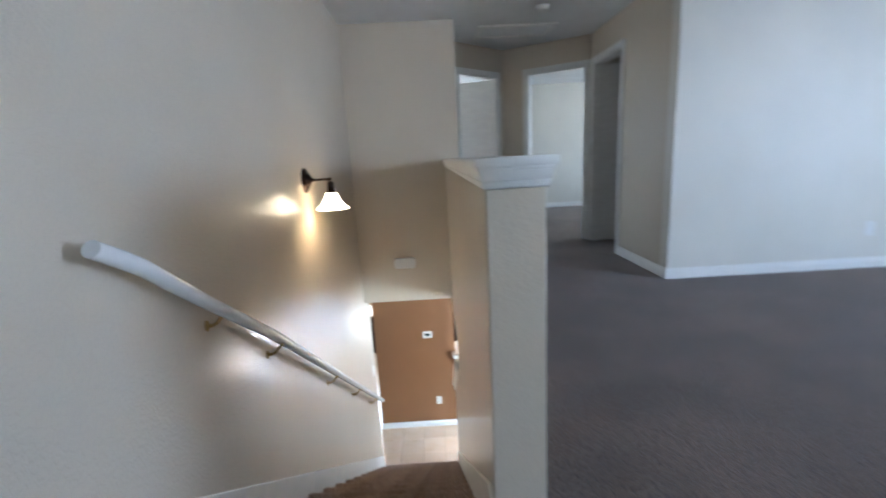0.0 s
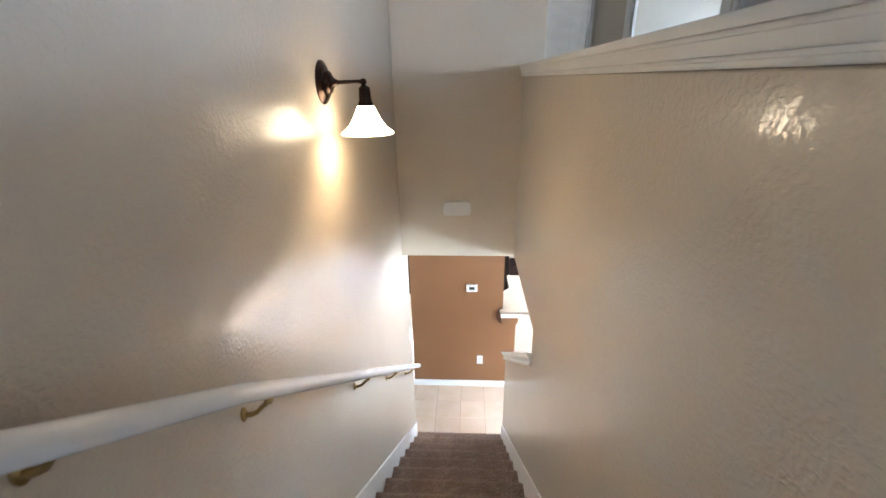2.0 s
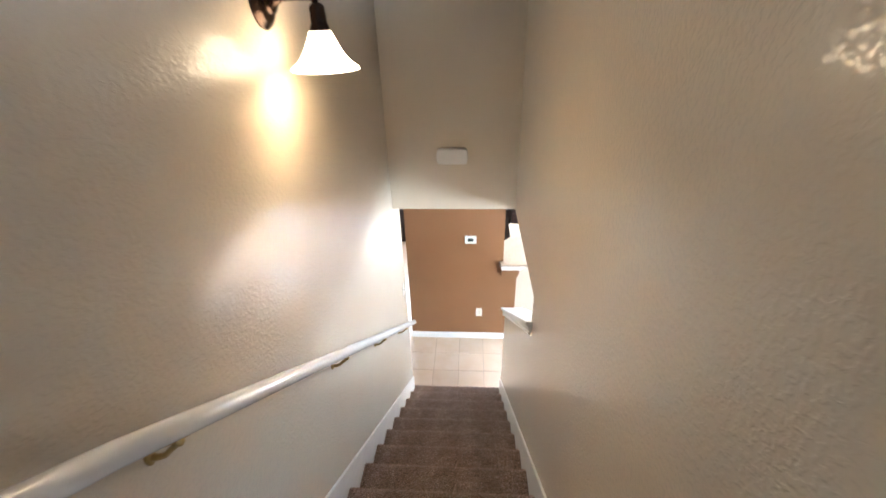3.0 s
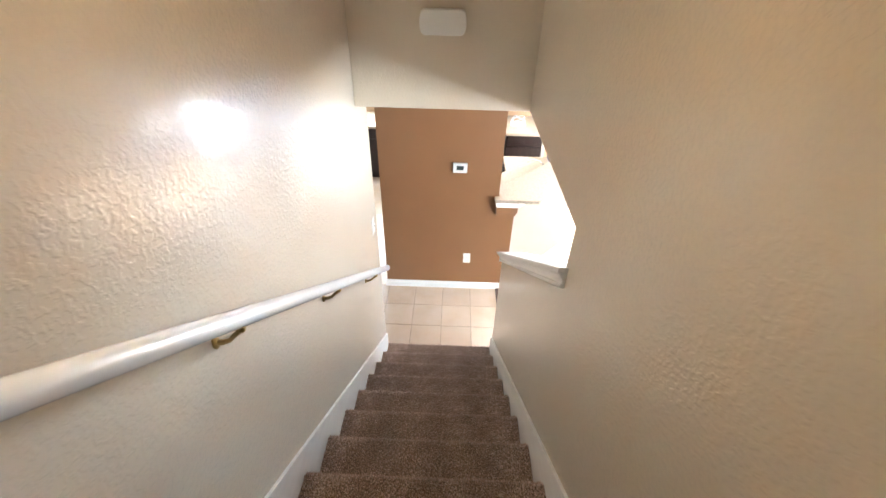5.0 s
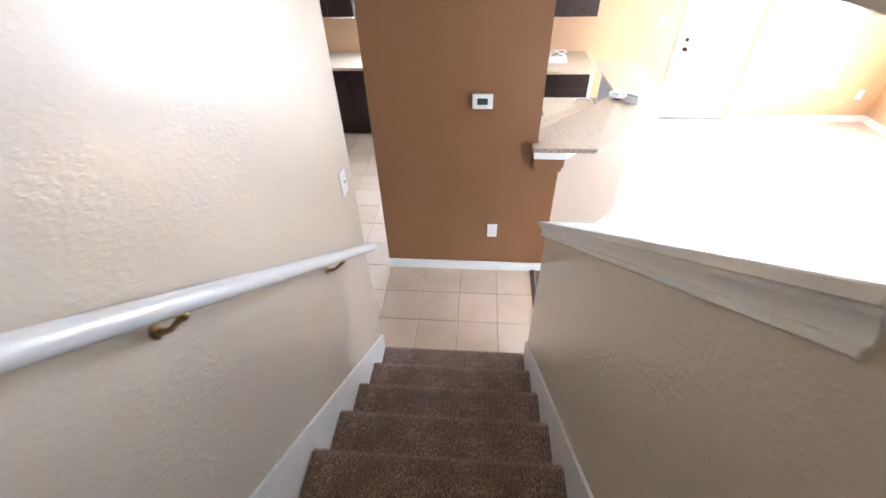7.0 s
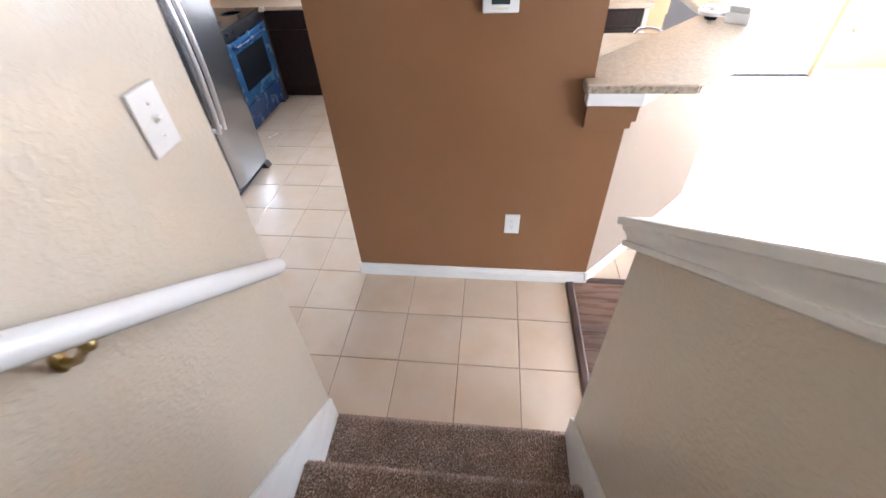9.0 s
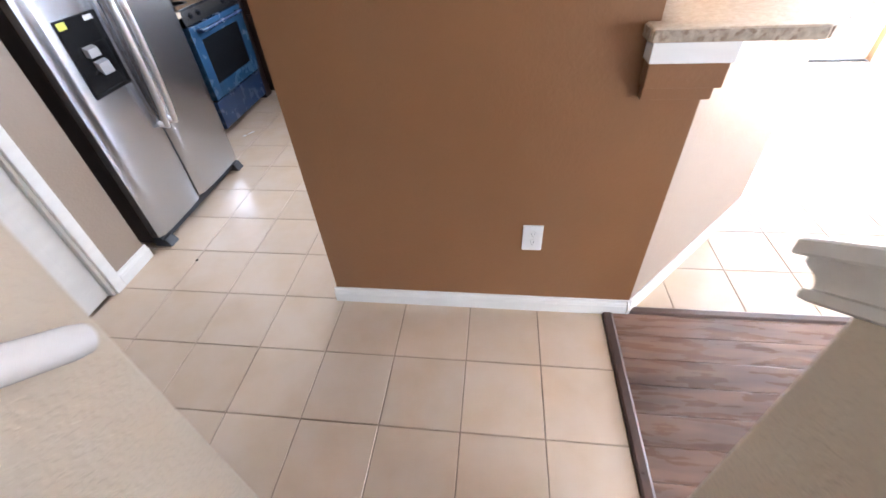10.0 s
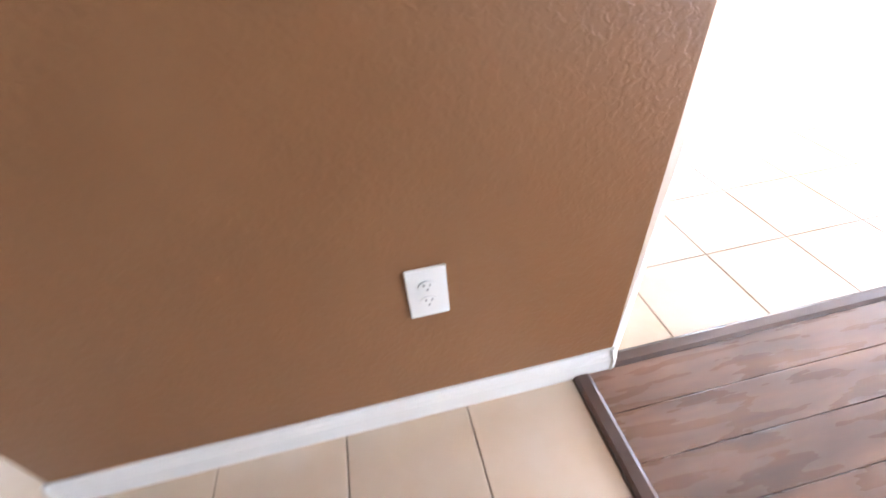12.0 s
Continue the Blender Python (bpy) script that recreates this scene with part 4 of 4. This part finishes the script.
def fridge_door(x0, x1):
    pts, n = [], 14
    for k in range(n + 1):
        u = k / n
        x = x0 + (x1 - x0) * u
        edge = min(u, 1 - u)
        pts.append((x, 0.022 * (1 - min(1, edge / 0.10)) ** 2 - 0.006 * math.sin(math.pi * u) + 0.006))
    pts += [(x1, 0.07), (x0, 0.07)]
    return bm_prism(pts, "z", 0.075, FH)


dl = part("freezer_door", fridge_door(0.0, SEAM - 0.004), STEEL, fr, smooth=True)
dr = part("fridge_door", fridge_door(SEAM + 0.004, FW), STEEL, fr, smooth=True)
for x, owner in ((SEAM - 0.036, dl), (SEAM + 0.036, dr)):
    zs = [0.56 + (1.50 - 0.56) * k / 12 for k in range(13)]
    pts = [(x, -0.012 - 0.05 * math.sin(math.pi * (0.08 + 0.84 * k / 12)) ** 0.7, z) for k, z in enumerate(zs)]
    part("handle", bm_tube([(x, 0.012, 0.575)] + pts + [(x, 0.012, 1.485)], 0.0155, 14, 1.1), HANDLE, owner, "curved steel bar handle", True)
disp = part("dispenser", join(bm_box(0.098, 0.338, -0.005, 0.02, 1.03, 1.148, 0.003), bm_box(0.098, 0.112, -0.005, 0.02, 0.822, 1.03, 0.002), bm_box(0.324, 0.338, -0.005, 0.02, 0.822, 1.03, 0.002),
                              bm_box(0.112, 0.324, -0.005, 0.02, 0.822, 0.84, 0.002), bm_box(0.112, 0.324, -0.001, 0.004, 0.84, 1.03)), BLACK, dl, "glossy black water dispenser")
part("paddle", bm_prism([(-0.004, 1.03), (-0.026, 1.02), (-0.028, 0.985), (-0.004, 0.99)], "x", 0.165, 0.225), PADDLE, disp, "grey plastic paddle")
part("paddle", bm_prism([(-0.004, 0.965), (-0.024, 0.955), (-0.03, 0.905), (-0.004, 0.93)], "x", 0.185, 0.25), PADDLE, disp, "grey plastic paddle")
part("sticker", bm_box(0.106, 0.150, -0.0065, -0.005, 1.112, 1.140), YELLOW, disp, "yellow sticker")
part("sticker", bm_box(0.255, 0.305, -0.0065, -0.005, 1.118, 1.138), PAPER, disp, "white sticker")
part("base_grille", join(bm_box(0.01, FW - 0.01, 0.03, 0.10, 0.022, 0.066, 0.003), *[bm_box(0.05, FW - 0.05, 0.026, 0.031, 0.028 + 0.009 * k, 0.032 + 0.009 * k) for k in range(4)]), RUBBER, fr)
for x in (0.045, FW - 0.045):
    part("foot", bm_prism([(-0.012, 0.0), (0.09, 0.0), (0.09, 0.05), (0.012, 0.05)], "x", x - 0.035, x + 0.035, 0.004), RUBBER, fr)
for x in (0.03, FW - 0.10):
    part("hinge_cover", bm_box(x, x + 0.07, 0.03, 0.16, FH - 0.005, FH + 0.02, 0.005), RUBBER, fr)

# ---- range ----
st = thing("kitchen_range", "black electric range wrapped in blue protective film", "stove")
st.matrix_world = Matrix.Translation((-1.47, 2.003, 0)) @ Matrix.Rotation(radians(90), 4, "Z")
SW = 0.762
part("body", bm_box(0.002, SW - 0.002, 0.04, 0.63, 0.03, 0.905, 0.004), BLACK, st)
part("storage_drawer", bm_box(0.006, SW - 0.006, 0.0, 0.045, 0.05, 0.27, 0.008, 3), FILM_DARK, st, "dark blue film-covered drawer")
od = part("oven_door", join(bm_box(0.006, 0.11, -0.012, 0.04, 0.285, 0.80, 0.004), bm_box(SW - 0.11, SW - 0.006, -0.012, 0.04, 0.285, 0.80, 0.004),
                            bm_box(0.11, SW - 0.11, -0.012, 0.04, 0.285, 0.38, 0.004), bm_box(0.11, SW - 0.11, -0.012, 0.04, 0.70, 0.80, 0.004)), FILM, st, "blue film-covered oven door")
part("oven_window", bm_box(0.108, SW - 0.108, -0.004, 0.03, 0.378, 0.702), OVEN_GLASS, od)
part("handle", join(bm_tube([(0.08, -0.055, 0.765), (SW - 0.08, -0.055, 0.765)], 0.013), bm_box(0.085, 0.11, -0.05, -0.01, 0.755, 0.775, 0.003), bm_box(SW - 0.11, SW - 0.085, -0.05, -0.01, 0.755, 0.775, 0.003)), FILM_DARK, od, "dark film-wrapped bar handle", True)
part("control_panel", bm_prism([(-0.01, 0.81), (0.04, 0.81), (0.04, 0.905), (0.01, 0.905)], "x", 0.004, SW - 0.004, 0.004), BLACK, st)
part("cooktop", bm_box(0.0, SW, 0.0, 0.63, 0.905, 0.918, 0.004), OVEN_GLASS, st, "black glass cooktop")
part("backguard", bm_box(0.0, SW, 0.56, 0.63, 0.918, 1.09, 0.01), BLACK, st)
for x, y in ((0.2, 0.17), (0.56, 0.17), (0.2, 0.43), (0.56, 0.43)):
    part("burner_ring", bm_lathe([(0.075, 0.0), (0.095, 0.0), (0.095, 0.0012), (0.075, 0.0012), (0.075, 0.0)], Matrix.Translation((x, y, 0.918)), 28), RUBBER, st)
for x in (0.1, 0.2, 0.56, 0.66):
    part("knob", bm_lathe([(0.02, 0), (0.018, 0.02), (0.0, 0.021)], Matrix.Translation((x, 0.012, 0.862)) @ Matrix.Rotation(radians(108), 4, "X"), 20), BLACK, st, "black knob", True)

# small litter on the tiles
bit = tagged(new("debris", mesh_of("debris", bm_lathe([(0.0, 0.0), (0.007, 0.002), (0.006, 0.007), (0.0, 0.009)], pose(-0.90, 0.52, 0.006), 8), BLACK)), "tiny black crumb lying on the tile floor", "debris")
scrap = tagged(new("paper_scrap", mesh_of("paper_scrap", join(bm_box(-0.012, 0.012, -0.01, 0.01, 0, 0.002), bm_box(0.03, 0.09, -0.006, 0.006, 0, 0.002)), PAPER)), "small white scraps of paper on the tiles", "paper")
scrap.matrix_world = pose(-1.33, 1.98, 0.007, 0, 0, 60)

# ---- floors: tiles, planks, strips ----
floor = setting("floor", bm_box(XW, XE, -5.0, YN, -0.12, -0.004), GROUT, "beige ceramic tile floor with dark grout", "floor")
XS = 1.203                                                    # edge of the laminate


def tile_mesh(w, d):
    return mesh_of("tile", bm_box(0.0018, w - 0.0018, 0.0018, d - 0.0018, -0.006, 0.0, 0.0018, 1), TILE)


TILE_ME = tile_mesh(TP, TP)
far = []
for i in range(-7, 20):
    for j in range(-9, 12):
        x, y = i * TP, j * TP
        x1, y1 = min(x + TP, XE), min(y + TP, YN)
        if x1 - x < 0.03 or y1 - y < 0.03 or x < XW - 0.02:
            continue
        if y < 0.3 and (x > XS - 0.05 or x < -1.5):
            continue
        if -0.14 < x and x < XR2 and y < -0.95:
            continue
        if y < 0.3 and x + TP > XS:
            x1 = XS
        near = -1.6 < x < 3.0 and -1.0 < y < 2.8
        if near:
            full = x1 - x > TP - 0.001 and y1 - y > TP - 0.001
            ob = new("tile", TILE_ME if full else tile_mesh(x1 - x, y1 - y))
            ob.parent, ob.location = floor, (x, y, 0.0006 * (random.random() - 0.5))
            ob.rotation_euler = (radians(random.uniform(-0.06, 0.06)), radians(random.uniform(-0.06, 0.06)), 0)
        else:
            far.append(bm_box(x + 0.0018, x1 - 0.0018, y + 0.0018, y1 - 0.0018, -0.006, 0.0, 0.0018, 1))
tagged(part("tiles", join(*far), TILE, floor), kind="stuff")

floor2 = setting("floor_laminate", bm_box(XS + 0.03, XE, -5.0, 0.295, -0.004, 0.002), GROUT, "dark brown laminate plank floor of the living room", "floor")
PW, PL = 0.1185, 1.22
rows = int((0.292 + 5.0) / PW)
far = []
for j in range(rows):
    y1 = 0.292 - j * PW
    x = XS + 0.038 - (j * 0.37 % 1.0) * 0.55
    while x < XE:
        a, b = max(x, XS + 0.038), min(x + PL, XE)
        if b - a > 0.02:
            bm = bm_box(a + 0.0003, b - 0.0003, y1 - PW + 0.0004, y1 - 0.0004, 0.0, 0.009, 0.0024, 2)
            if j < 10 and a < 4.5:
                part("plank", bm, PLANK, floor2)
            else:
                far.append(bm)
        x += PL
tagged(part("planks", join(*far), PLANK, floor2), kind="stuff")


def strip(name, bm):
    return setting(name, bm, STRIP, "brown laminate edge strip between tile and planks", "strip")


strip("trim_floor_strip", bm_prism([(XS, 0.0), (XS, 0.010), (XS + 0.008, 0.016), (XS + 0.034, 0.017), (XS + 0.044, 0.011), (XS + 0.044, 0.0)], "y", -0.69, 0.289, 0.0008))
strip("trim_floor_strip_long", bm_prism([(0.292, 0.0), (0.290, 0.011), (0.300, 0.017), (0.326, 0.016), (0.336, 0.009), (0.338, 0.0)], "x", 1.322, XE - 0.02, 0.0008))
